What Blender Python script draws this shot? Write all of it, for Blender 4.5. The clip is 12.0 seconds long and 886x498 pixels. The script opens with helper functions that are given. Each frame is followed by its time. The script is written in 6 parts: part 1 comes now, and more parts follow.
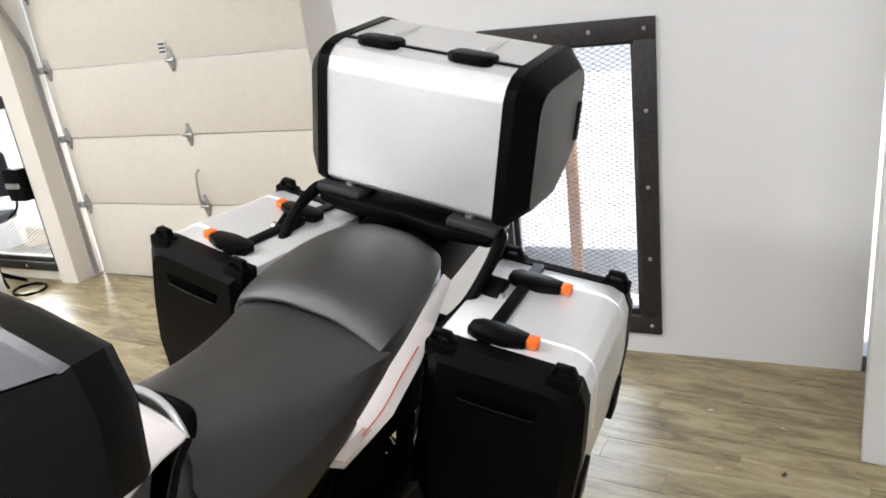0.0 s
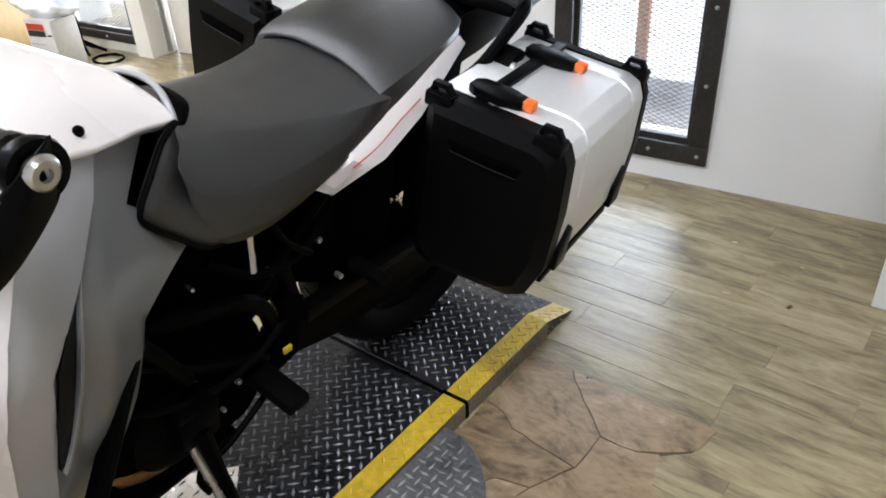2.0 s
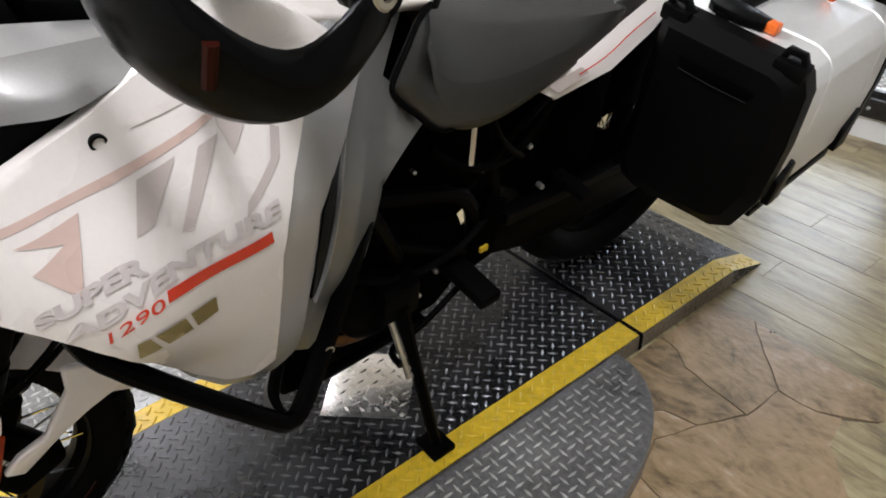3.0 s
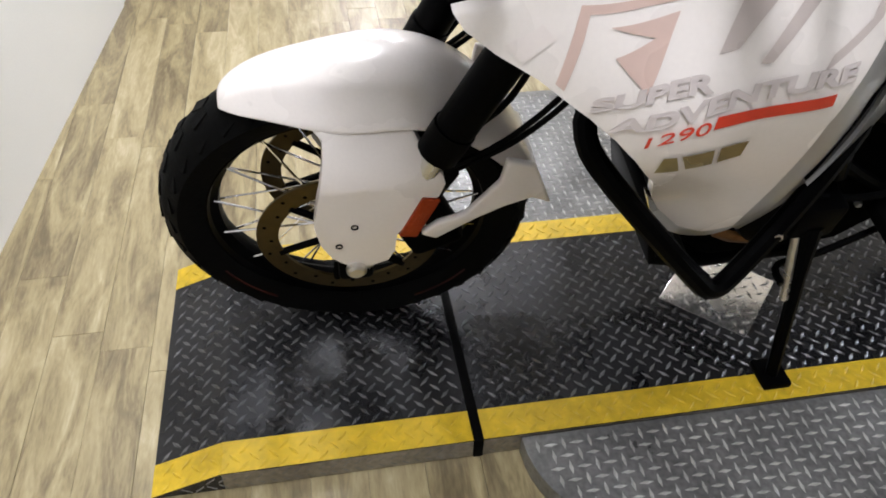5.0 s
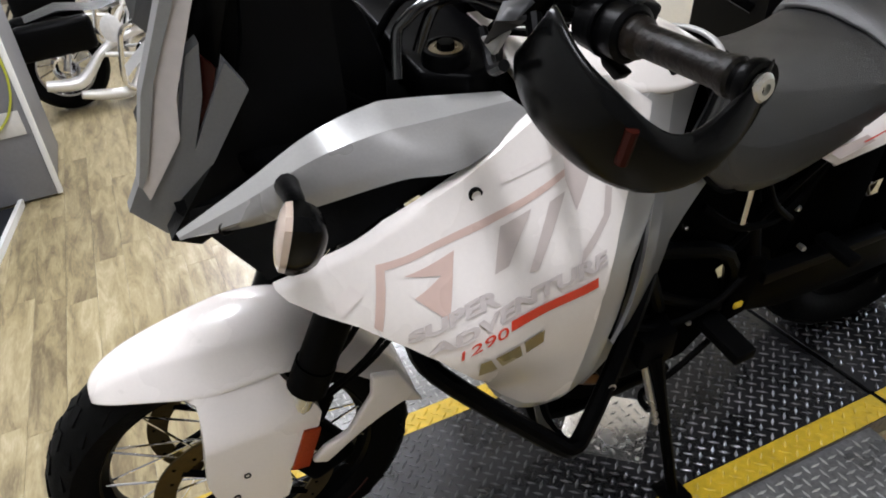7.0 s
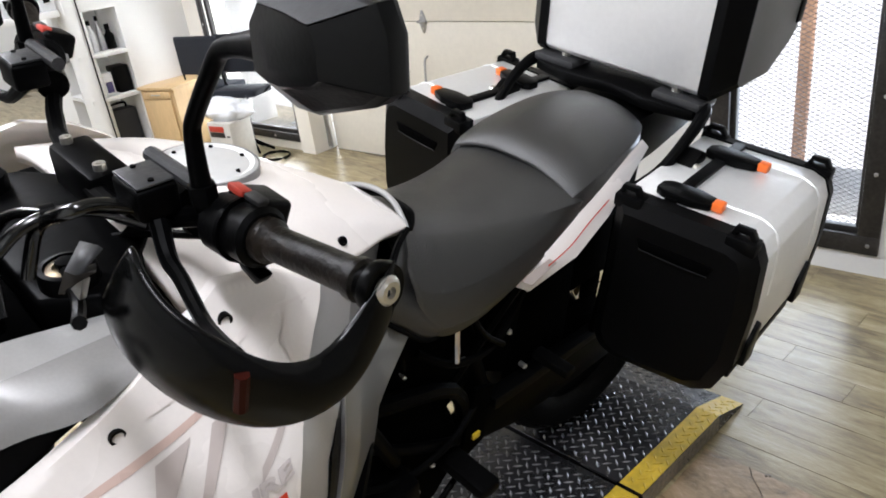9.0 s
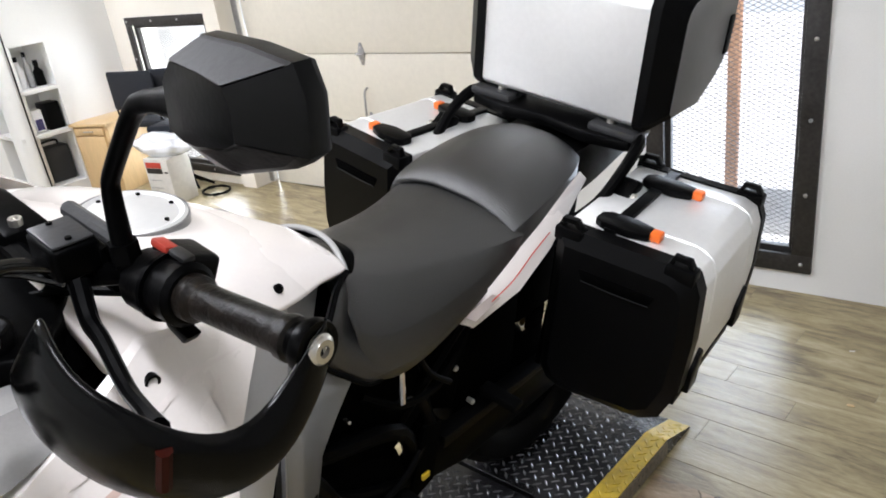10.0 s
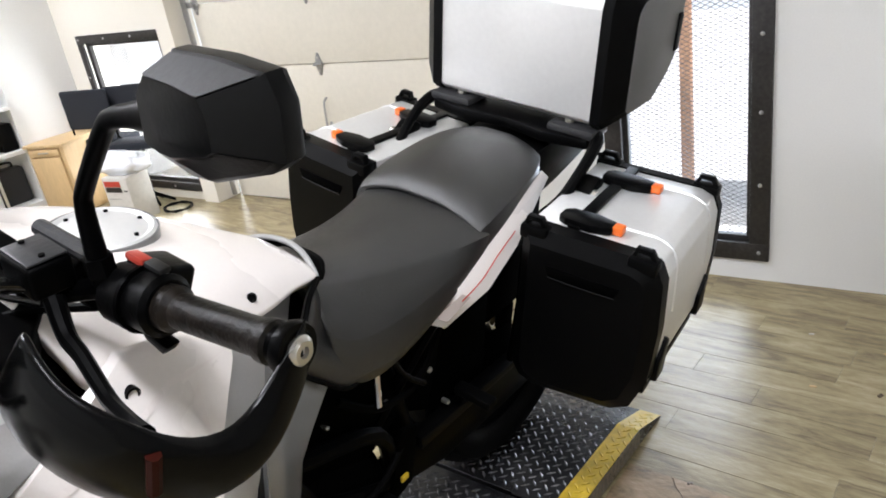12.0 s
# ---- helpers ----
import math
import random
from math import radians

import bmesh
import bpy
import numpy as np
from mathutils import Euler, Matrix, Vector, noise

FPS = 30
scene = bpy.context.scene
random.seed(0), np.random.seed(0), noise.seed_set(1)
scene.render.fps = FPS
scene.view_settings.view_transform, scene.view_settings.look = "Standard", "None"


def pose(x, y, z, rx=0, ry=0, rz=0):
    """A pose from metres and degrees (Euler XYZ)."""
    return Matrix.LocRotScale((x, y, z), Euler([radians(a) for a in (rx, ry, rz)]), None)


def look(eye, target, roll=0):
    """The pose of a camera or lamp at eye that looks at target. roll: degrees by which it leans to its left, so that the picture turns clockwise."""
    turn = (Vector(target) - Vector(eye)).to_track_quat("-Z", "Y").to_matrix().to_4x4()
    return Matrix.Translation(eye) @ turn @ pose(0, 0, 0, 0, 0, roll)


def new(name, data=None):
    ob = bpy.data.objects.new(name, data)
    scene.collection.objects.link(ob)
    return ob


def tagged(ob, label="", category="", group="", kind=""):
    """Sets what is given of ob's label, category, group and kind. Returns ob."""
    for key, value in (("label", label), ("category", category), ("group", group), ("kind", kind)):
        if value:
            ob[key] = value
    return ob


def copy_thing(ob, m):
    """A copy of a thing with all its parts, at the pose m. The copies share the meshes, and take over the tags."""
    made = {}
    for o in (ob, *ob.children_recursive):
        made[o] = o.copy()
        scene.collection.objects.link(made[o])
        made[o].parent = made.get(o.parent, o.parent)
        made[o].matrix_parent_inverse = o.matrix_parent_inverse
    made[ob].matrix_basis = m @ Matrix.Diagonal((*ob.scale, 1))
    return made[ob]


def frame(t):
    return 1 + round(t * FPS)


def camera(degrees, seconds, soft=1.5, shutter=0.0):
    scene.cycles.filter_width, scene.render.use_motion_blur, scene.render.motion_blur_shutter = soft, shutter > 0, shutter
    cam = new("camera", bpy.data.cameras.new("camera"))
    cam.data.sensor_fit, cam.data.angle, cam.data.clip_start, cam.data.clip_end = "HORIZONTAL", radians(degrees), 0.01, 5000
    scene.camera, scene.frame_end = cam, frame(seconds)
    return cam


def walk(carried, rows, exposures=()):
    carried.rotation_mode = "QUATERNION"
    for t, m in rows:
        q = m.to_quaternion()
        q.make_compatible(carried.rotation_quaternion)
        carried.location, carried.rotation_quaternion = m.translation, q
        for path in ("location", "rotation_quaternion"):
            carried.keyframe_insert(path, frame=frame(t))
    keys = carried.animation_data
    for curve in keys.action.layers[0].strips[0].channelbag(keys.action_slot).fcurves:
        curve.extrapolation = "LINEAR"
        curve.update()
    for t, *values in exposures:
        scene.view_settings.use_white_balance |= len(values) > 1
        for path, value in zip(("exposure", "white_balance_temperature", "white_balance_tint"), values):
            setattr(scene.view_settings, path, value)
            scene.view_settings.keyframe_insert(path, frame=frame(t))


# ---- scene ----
cam = camera(61.0, 12.0, soft=1.8)
PATH = [
    (0, (0.421, -0.212, 1.429), (-0.555, 1.385, 0.726), -7.5),
    (0.5, (0.527, -0.338, 1.444), (-0.473, 1.257, 0.768), -4.7),
    (1, (0.572, -0.323, 1.413), (-0.512, 1.176, 0.654), -3.9),
    (1.5, (0.585, -0.246, 1.344), (-0.514, 1.146, 0.419), -3.4),
    (2, (0.583, -0.232, 1.303), (-0.488, 1.084, 0.246), -3.3),
    (2.5, (0.589, -0.271, 1.286), (-0.579, 0.935, 0.199), -4.0),
    (3, (0.564, -0.348, 1.262), (-0.745, 0.632, 0.11), -3.2),
    (3.5, (0.535, -0.41, 1.244), (-0.847, 0.401, 0.047), -0.4),
    (5.5, (0.491, -0.59, 1.213), (-0.977, -0.43, -0.135), -0.7),
    (6, (0.516, -0.576, 1.27), (-1.075, -0.341, 0.082), -4.3),
    (6.5, (0.541, -0.536, 1.312), (-1.084, -0.093, 0.233), -7.2),
    (7, (0.56, -0.51, 1.338), (-1.046, 0.09, 0.308), -7.3),
    (7.5, (0.564, -0.461, 1.349), (-0.99, 0.321, 0.362), -8.2),
    (9.5, (0.533, -0.34, 1.381), (-0.791, 0.922, 0.571), -7.4),
    (10, (0.532, -0.331, 1.385), (-0.755, 0.978, 0.591), -7.7),
    (10.5, (0.536, -0.326, 1.388), (-0.731, 1.015, 0.618), -8.0),
    (11, (0.542, -0.333, 1.39), (-0.709, 1.031, 0.633), -8.0),
    (11.5, (0.545, -0.339, 1.39), (-0.699, 1.035, 0.639), -8.0),
    (12, (0.543, -0.35, 1.388), (-0.677, 1.022, 0.597), -9.3),
]
walk(cam, [(t, look(eye, target, roll)) for t, eye, target, roll in PATH],
     [(0, 0.36, 6450, 10), (1, 0.38, 6400, 10), (2.0, 0.40, 6150, 10), (2.3, 0.40, 6200, 10), (3.0, 0.18, 6500, 10), (3.7, 0.14, 6550, 10), (5.3, 0.21, 6350, 10),
      (6.2, 0.20, 6200, 10), (6.6, 0.15, 6250, 10), (7.5, 0.08, 6350, 10), (9.5, 0.34, 6300, 10), (10.5, 0.38, 6300, 10), (12, 0.38, 6350, 10)])

# ---- light ----
world = bpy.data.worlds.new("sky")
scene.world = world
world.use_nodes = True
wn = world.node_tree
sky = wn.nodes.new("ShaderNodeTexSky")
sky.sky_type, sky.sun_disc = "NISHITA", False
sky.sun_elevation, sky.sun_rotation = radians(67), radians(108)
wn.links.new(sky.outputs[0], wn.nodes["Background"].inputs[0])
wn.nodes["Background"].inputs[1].default_value = 0.15
scene.view_settings.exposure = 0.45
sun = new("sun", bpy.data.lights.new("sun", "SUN"))
sun.data.energy, sun.data.angle, sun.data.color = 5.0, radians(0.6), (1.0, 0.96, 0.90)
sun.matrix_world = look((3.6, -0.7, 9.0), (0, 0, 0))


def area(name, m, sx, sy, watts, colour=(1, 1, 1)):
    d = bpy.data.lights.new(name, "AREA")
    d.shape, d.size, d.size_y, d.energy, d.color = "RECTANGLE", sx, sy, watts, colour
    ob = new(name, d)
    ob.matrix_world = m
    return ob


# ---- materials ----
def mat(name, colour, rough=0.5, metal=0.0, vary=0.08, grain=60.0, bump=0.05, blot=4.0, coat=0.0, per=0.0, stretch=(1, 1, 1), emit=0.0, spec=0.5, trans=0.0):
    """A procedural surface: base colour varied at two scales, with fine relief."""
    m = bpy.data.materials.new(name)
    m.use_nodes = True
    t = m.node_tree
    b = t.nodes["Principled BSDF"]
    n = t.nodes.new
    tc = n("ShaderNodeTexCoord")
    mp = n("ShaderNodeMapping")
    mp.inputs["Scale"].default_value = stretch
    t.links.new(tc.outputs["Object"], mp.inputs[0])
    fine, coarse = n("ShaderNodeTexNoise"), n("ShaderNodeTexNoise")
    fine.inputs["Scale"].default_value, fine.inputs["Detail"].default_value = grain, 6
    coarse.inputs["Scale"].default_value, coarse.inputs["Detail"].default_value = blot, 4
    for k in (fine, coarse):
        t.links.new(mp.outputs[0], k.inputs["Vector"])
    add = n("ShaderNodeMath")
    add.operation = "ADD"
    t.links.new(fine.outputs[0], add.inputs[0])
    t.links.new(coarse.outputs[0], add.inputs[1])
    last = add
    if per:
        info, mul, sub = n("ShaderNodeObjectInfo"), n("ShaderNodeMath"), n("ShaderNodeMath")
        mul.operation, sub.operation = "MULTIPLY_ADD", "ADD"
        mul.inputs[1].default_value, mul.inputs[2].default_value = per * 2, -per
        t.links.new(info.outputs["Random"], mul.inputs[0])
        t.links.new(add.outputs[0], sub.inputs[0])
        t.links.new(mul.outputs[0], sub.inputs[1])
        last = sub
    ramp = n("ShaderNodeMapRange")
    ramp.inputs["From Min"].default_value, ramp.inputs["From Max"].default_value = 0.55, 1.45
    ramp.inputs["To Min"].default_value, ramp.inputs["To Max"].default_value = 1 - vary * 2, 1 + vary * 2
    ramp.clamp = False
    t.links.new(last.outputs[0], ramp.inputs["Value"])
    mixc = n("ShaderNodeVectorMath")
    mixc.operation = "SCALE"
    mixc.inputs[0].default_value = colour
    t.links.new(ramp.outputs[0], mixc.inputs["Scale"])
    t.links.new(mixc.outputs[0], b.inputs["Base Color"])
    b.inputs["Roughness"].default_value, b.inputs["Metallic"].default_value = rough, metal
    b.inputs["Coat Weight"].default_value, b.inputs["Coat Roughness"].default_value = coat, 0.08
    b.inputs["Specular IOR Level"].default_value = spec
    if trans:
        b.inputs["Transmission Weight"].default_value, b.inputs["IOR"].default_value = trans, 1.45
    rr = n("ShaderNodeMapRange")
    rr.inputs["From Min"].default_value, rr.inputs["From Max"].default_value = 0.3, 0.7
    rr.inputs["To Min"].default_value, rr.inputs["To Max"].default_value = max(rough - 0.08, 0.02), min(rough + 0.1, 1)
    t.links.new(coarse.outputs[0], rr.inputs["Value"])
    t.links.new(rr.outputs[0], b.inputs["Roughness"])
    if bump:
        bp = n("ShaderNodeBump")
        bp.inputs["Strength"].default_value, bp.inputs["Distance"].default_value = bump, 0.004
        t.links.new(fine.outputs[0], bp.inputs["Height"])
        t.links.new(bp.outputs[0], b.inputs["Normal"])
    if emit:
        b.inputs["Emission Color"].default_value = (*colour, 1)
        b.inputs["Emission Strength"].default_value = emit
    return m


WHITE_WALL = mat("white_wall_paint", (0.80, 0.80, 0.785), 0.7, vary=0.02, grain=180, bump=0.12, blot=1.2)
# for walls out of view: grey chosen to weaken the fill light
UNSEEN_WALL = mat("unseen_wall_grey", (0.30, 0.30, 0.30), 0.7, vary=0.02, grain=180, bump=0.12, blot=1.2)
CREAM_WALL = mat("cream_wall_paint", (0.79, 0.75, 0.67), 0.7, vary=0.02, grain=180, bump=0.1, blot=1.2)
CEIL = mat("ceiling_paint", (0.75, 0.74, 0.72), 0.85, vary=0.02, grain=90, bump=0.2)
DOOR_CREAM = mat("garage_door_enamel", (0.74, 0.70, 0.61), 0.45, vary=0.03, grain=40, bump=0.05, blot=1.5)



def streaky(name, tones, stretch, scale, per, rough, bump, swirl=0.5):
    """Streaked wood- or stone-look vinyl: tones along a ramp, shifted from piece to piece."""
    m = bpy.data.materials.new(name)
    m.use_nodes = True
    t = m.node_tree
    b, n = t.nodes["Principled BSDF"], t.nodes.new
    geo, mp, info = n("ShaderNodeNewGeometry"), n("ShaderNodeMapping"), n("ShaderNodeObjectInfo")
    mp.inputs["Scale"].default_value = stretch
    off = n("ShaderNodeVectorMath")
    off.operation = "SCALE"
    off.inputs[0].default_value = (3.7, 9.1, 5.3)
    t.links.new(info.outputs["Random"], off.inputs["Scale"])
    addv = n("ShaderNodeVectorMath")
    t.links.new(geo.outputs["Position"], addv.inputs[0])
    t.links.new(off.outputs[0], addv.inputs[1])
    t.links.new(addv.outputs[0], mp.inputs[0])
    a, c = n("ShaderNodeTexNoise"), n("ShaderNodeTexNoise")
    a.inputs["Scale"].default_value, a.inputs["Detail"].default_value, a.inputs["Roughness"].default_value = scale, 8, 0.62
    a.inputs["Distortion"].default_value = swirl
    c.inputs["Scale"].default_value, c.inputs["Detail"].default_value = scale * 9, 4
    for k in (a, c):
        t.links.new(mp.outputs[0], k.inputs["Vector"])
    s1, s2 = n("ShaderNodeMath"), n("ShaderNodeMath")
    s1.operation = s2.operation = "MULTIPLY_ADD"
    s1.inputs[1].default_value = 0.25
    t.links.new(c.outputs[0], s1.inputs[0])
    t.links.new(a.outputs[0], s1.inputs[2])
    s2.inputs[1].default_value = per
    t.links.new(info.outputs["Random"], s2.inputs[0])
    t.links.new(s1.outputs[0], s2.inputs[2])
    r = n("ShaderNodeValToRGB")
    lo, hi = 0.40 + per * 0.5, 0.86 + per * 0.5
    r.color_ramp.elements[0].position, r.color_ramp.elements[1].position = lo, hi
    r.color_ramp.elements[0].color, r.color_ramp.elements[1].color = (*tones[0], 1), (*tones[-1], 1)
    for i, tone in enumerate(tones[1:-1]):
        e = r.color_ramp.elements.new(lo + (hi - lo) * (i + 1) / (len(tones) - 1))
        e.color = (*tone, 1)
    t.links.new(s2.outputs[0], r.inputs[0])
    t.links.new(r.outputs[0], b.inputs["Base Color"])
    b.inputs["Roughness"].default_value, b.inputs["Specular IOR Level"].default_value = rough, 0.5
    b.inputs["Coat Weight"].default_value, b.inputs["Coat Roughness"].default_value = 0.10, 0.2
    bp = n("ShaderNodeBump")
    bp.inputs["Strength"].default_value, bp.inputs["Distance"].default_value = bump, 0.003
    t.links.new(c.outputs[0], bp.inputs["Height"])
    t.links.new(bp.outputs[0], b.inputs["Normal"])
    return m


WOOD = streaky("vinyl_plank", [(0.15, 0.115, 0.064), (0.235, 0.188, 0.104), (0.34, 0.278, 0.150), (0.42, 0.352, 0.205), (0.50, 0.435, 0.28)], (1.6, 8.0, 4.0), 2.6, 0.16, 0.33, 0.25, 0.9)
STONE = streaky("flagstone_vinyl", [(0.12, 0.08, 0.042), (0.24, 0.168, 0.090), (0.35, 0.245, 0.135), (0.41, 0.285, 0.175), (0.50, 0.41, 0.29)], (1.6, 2.6, 2.0), 3.0, 0.22, 0.34, 0.4, 2.4)
SUBFLOOR = mat("floor_joint", (0.17, 0.135, 0.09), 0.7, vary=0.1)
STONE_BED = mat("stone_joint", (0.11, 0.08, 0.05), 0.8, vary=0.4, blot=9)
STEEL_FRAME = mat("raw_steel_frame", (0.045, 0.042, 0.040), 0.5, 0.6, vary=0.25, grain=70, bump=0.1, blot=9)
MESH_STEEL = mat("mesh_wire", (0.10, 0.10, 0.105), 0.5, 0.6, vary=0.1)
RUST = mat("rusty_post", (0.36, 0.20, 0.12), 0.8, vary=0.25, grain=50, bump=0.2)
GALV = mat("galvanised_steel", (0.42, 0.42, 0.42), 0.42, 0.85, vary=0.12, grain=60, bump=0.05)
CHECKER = mat("checker_plate_dark", (0.022, 0.022, 0.024), 0.26, 0.4, vary=0.25, grain=90, bump=0.08, blot=7)
# treads lighter than their plate: the highlights they catch are in the colour
CHECKER_TOP = mat("checker_tread_glint", (0.14, 0.14, 0.145), 0.28, 0.7, vary=0.4, grain=90, bump=0.05, blot=7)
CHECKER_ALU = mat("checker_plate_bare", (0.22, 0.218, 0.215), 0.34, 0.45, vary=0.25, grain=90, bump=0.08, blot=7)
ALU_TREAD = mat("checker_tread_bare", (0.50, 0.495, 0.48), 0.34, 0.5, vary=0.25, grain=90, bump=0.05, blot=7)
CHECKER_SIDE = mat("checker_plate_edge", (0.30, 0.27, 0.22), 0.4, 0.7, vary=0.25, grain=80, bump=0.1)
YELLOW = mat("yellow_safety_paint", (0.62, 0.42, 0.02), 0.45, vary=0.16, grain=55, bump=0.15, blot=12)
BARE_PLATE = mat("polished_plate", (0.82, 0.80, 0.78), 0.22, 0.9, vary=0.08, grain=40, bump=0.15, blot=12)
BLACK_RUBBER = mat("black_rubber", (0.002, 0.002, 0.002), 0.6, vary=0.2, grain=90, bump=0.1, spec=0.04)
PAINT_WHITE = mat("white_gloss_paint", (0.82, 0.765, 0.725), 0.28, vary=0.015, grain=200, bump=0.0, coat=0.6)
PAINT_SILVER = mat("silver_satin_paint", (0.42, 0.415, 0.405), 0.32, 0.35, vary=0.03, grain=300, bump=0.02, coat=0.4)
PAINT_GREY = mat("grey_satin_paint", (0.215, 0.215, 0.215), 0.34, 0.4, vary=0.04, grain=300, bump=0.02, coat=0.3)
COWL = mat("grey_cowl_paint", (0.27, 0.262, 0.255), 0.30, 0.3, vary=0.04, grain=300, bump=0.02, coat=0.4)
DECAL_GREY = mat("grey_decal", (0.54, 0.47, 0.44), 0.3, vary=0.03, coat=0.5)
DECAL_PINK = mat("warm_grey_decal", (0.62, 0.455, 0.395), 0.3, vary=0.03, coat=0.5)
DECAL_PALE = mat("pale_pink_decal", (0.80, 0.735, 0.70), 0.3, vary=0.03, coat=0.5)
DECAL_TEXT = mat("pale_decal", (0.58, 0.52, 0.50), 0.3, vary=0.03, coat=0.5)
GREY_INLAY = mat("grey_inlay_plastic", (0.11, 0.11, 0.11), 0.45, vary=0.05, grain=220, bump=0.1)
DECAL_RED = mat("red_decal", (0.62, 0.045, 0.02), 0.3, vary=0.04, coat=0.5)
DECAL_GOLD = mat("gold_badge", (0.32, 0.26, 0.12), 0.3, 0.6, vary=0.1)
BLACK_PLASTIC = mat("black_plastic", (0.0018, 0.0018, 0.0019), 0.36, vary=0.15, grain=220, bump=0.10, spec=0.07)
GREY_PLASTIC = mat("charcoal_plastic", (0.03, 0.03, 0.031), 0.40, vary=0.12, grain=220, bump=0.12, spec=0.25)
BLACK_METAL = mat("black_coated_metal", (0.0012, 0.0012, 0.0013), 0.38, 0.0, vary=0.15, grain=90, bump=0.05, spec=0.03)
# darker than the other blacks: deep shade between parts is in this colour
MATT_BLACK = mat("shade_black_moulding", (0.0009, 0.0009, 0.0009), 0.7, vary=0.2, grain=200, bump=0.1, spec=0.01)
VINYL = mat("seat_vinyl", (0.012, 0.012, 0.0117), 0.37, vary=0.15, grain=420, bump=0.35, blot=6, spec=0.95)
ALU = mat("satin_aluminium", (0.80, 0.80, 0.79), 0.42, 0.55, vary=0.02, grain=90, bump=0.03, blot=3)
CHROME = mat("chrome", (0.80, 0.80, 0.82), 0.1, 1.0, vary=0.02, bump=0)
PIPE = mat("bright_pipe_metal", (0.80, 0.79, 0.77), 0.38, 0.5, vary=0.04, bump=0)
BOLT = mat("zinc_bolt", (0.62, 0.60, 0.55), 0.3, 0.9, vary=0.1)
ORANGE = mat("orange_plastic", (0.85, 0.16, 0.02), 0.4, vary=0.06)
REFLECTOR = mat("amber_reflector", (0.30, 0.035, 0.006), 0.3, vary=0.2, grain=300, bump=0.3, spec=0.2)
DARK_RED = mat("dark_red_marker", (0.022, 0.003, 0.0015), 0.4, spec=0.1)
AMBER = mat("amber_lens", (0.60, 0.48, 0.40), 0.15, vary=0.05, coat=1)
LENS = mat("clear_lens", (0.50, 0.46, 0.44), 0.12, vary=0.04, coat=1)
BRAKE = mat("brake_disc_gold", (0.085, 0.060, 0.022), 0.35, 0.85, vary=0.15)
HOSE = mat("shiny_black_hose", (0.004, 0.004, 0.004), 0.16, vary=0.1, bump=0, spec=0.6)
TYRE = mat("tyre_rubber", (0.003, 0.003, 0.003), 0.6, vary=0.2, grain=120, bump=0.2, spec=0.05)
RED_PLASTIC = mat("red_switch", (0.50, 0.05, 0.03), 0.4)
LABEL_WHITE = mat("white_marks", (0.75, 0.75, 0.75), 0.5)
GRIP = mat("worn_grip_rubber", (0.0075, 0.0052, 0.0035), 0.42, vary=0.8, grain=140, bump=0.4, blot=45, spec=0.22)
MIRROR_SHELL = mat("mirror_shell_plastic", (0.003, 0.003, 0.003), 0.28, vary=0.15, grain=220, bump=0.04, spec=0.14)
PALE_MARK = mat("pale_mark", (0.25, 0.245, 0.235), 0.45, vary=0.05)
FORK_GOLD = mat("gold_anodised", (0.20, 0.16, 0.10), 0.3, 0.8, vary=0.2)
GUARD = mat("guard_plastic", (0.002, 0.002, 0.002), 0.2, vary=0.15, grain=200, bump=0.03, spec=0.12)
# grey of the mirror's lit top facet and of the guard cap
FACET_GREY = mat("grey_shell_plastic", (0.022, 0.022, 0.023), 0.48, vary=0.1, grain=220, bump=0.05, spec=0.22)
COPPER = mat("heat_tinted_steel", (0.30, 0.15, 0.06), 0.35, 0.8, vary=0.2)
MASK_GREY = mat("dark_grey_satin", (0.105, 0.107, 0.11), 0.35, vary=0.06, grain=300, bump=0.02)
BIRCH = mat("light_wood_veneer", (0.60, 0.42, 0.22), 0.45, vary=0.08, grain=30, blot=3, stretch=(4, 4, 0.5))
BLACK_CLOTH = mat("black_upholstery", (0.02, 0.022, 0.028), 0.8, vary=0.15, grain=300, bump=0.3, spec=0.22)
CARDBOARD = mat("pale_carton", (0.62, 0.60, 0.56), 0.7, vary=0.06, grain=40)
PLASTIC_BAG = mat("clear_plastic_bag", (0.78, 0.80, 0.84), 0.25, vary=0.05, grain=12, bump=0.4, coat=0.4)
GREY_PANEL = mat("grey_laminate", (0.19, 0.19, 0.20), 0.5, vary=0.05, grain=60, blot=2)
CABLE_YEL = mat("yellow_cable", (0.50, 0.52, 0.05), 0.5)
BLUE_PAINT = mat("blue_metal_flake", (0.03, 0.02, 0.12), 0.2, 0.4, coat=1)
OUT_WHITE = mat("white_outdoor_wall", (0.85, 0.86, 0.87), 0.8, vary=0.03, blot=1)
OUT_GROUND = mat("pale_concrete", (0.62, 0.62, 0.62), 0.85, vary=0.1, blot=2)


# ---- mesh tools ----
def link(name, bm, material, parent=None, label="", smooth=True, angle=35):
    me = bpy.data.meshes.new(name)
    bmesh.ops.recalc_face_normals(bm, faces=bm.faces)
    bm.to_mesh(me)
    bm.free()
    if smooth:
        me.shade_smooth()
        me.set_sharp_from_angle(angle=radians(angle))
    me.materials.append(material)
    ob = new(name, me)
    if parent is not None:
        ob.parent = parent
    if label:
        ob["label"] = label
    return ob


part = link


def thing(name, label, category, m=None, group="", kind=""):
    ob = tagged(new(name), label, category, group, kind)
    if m is not None:
        ob.matrix_world = m
    return ob


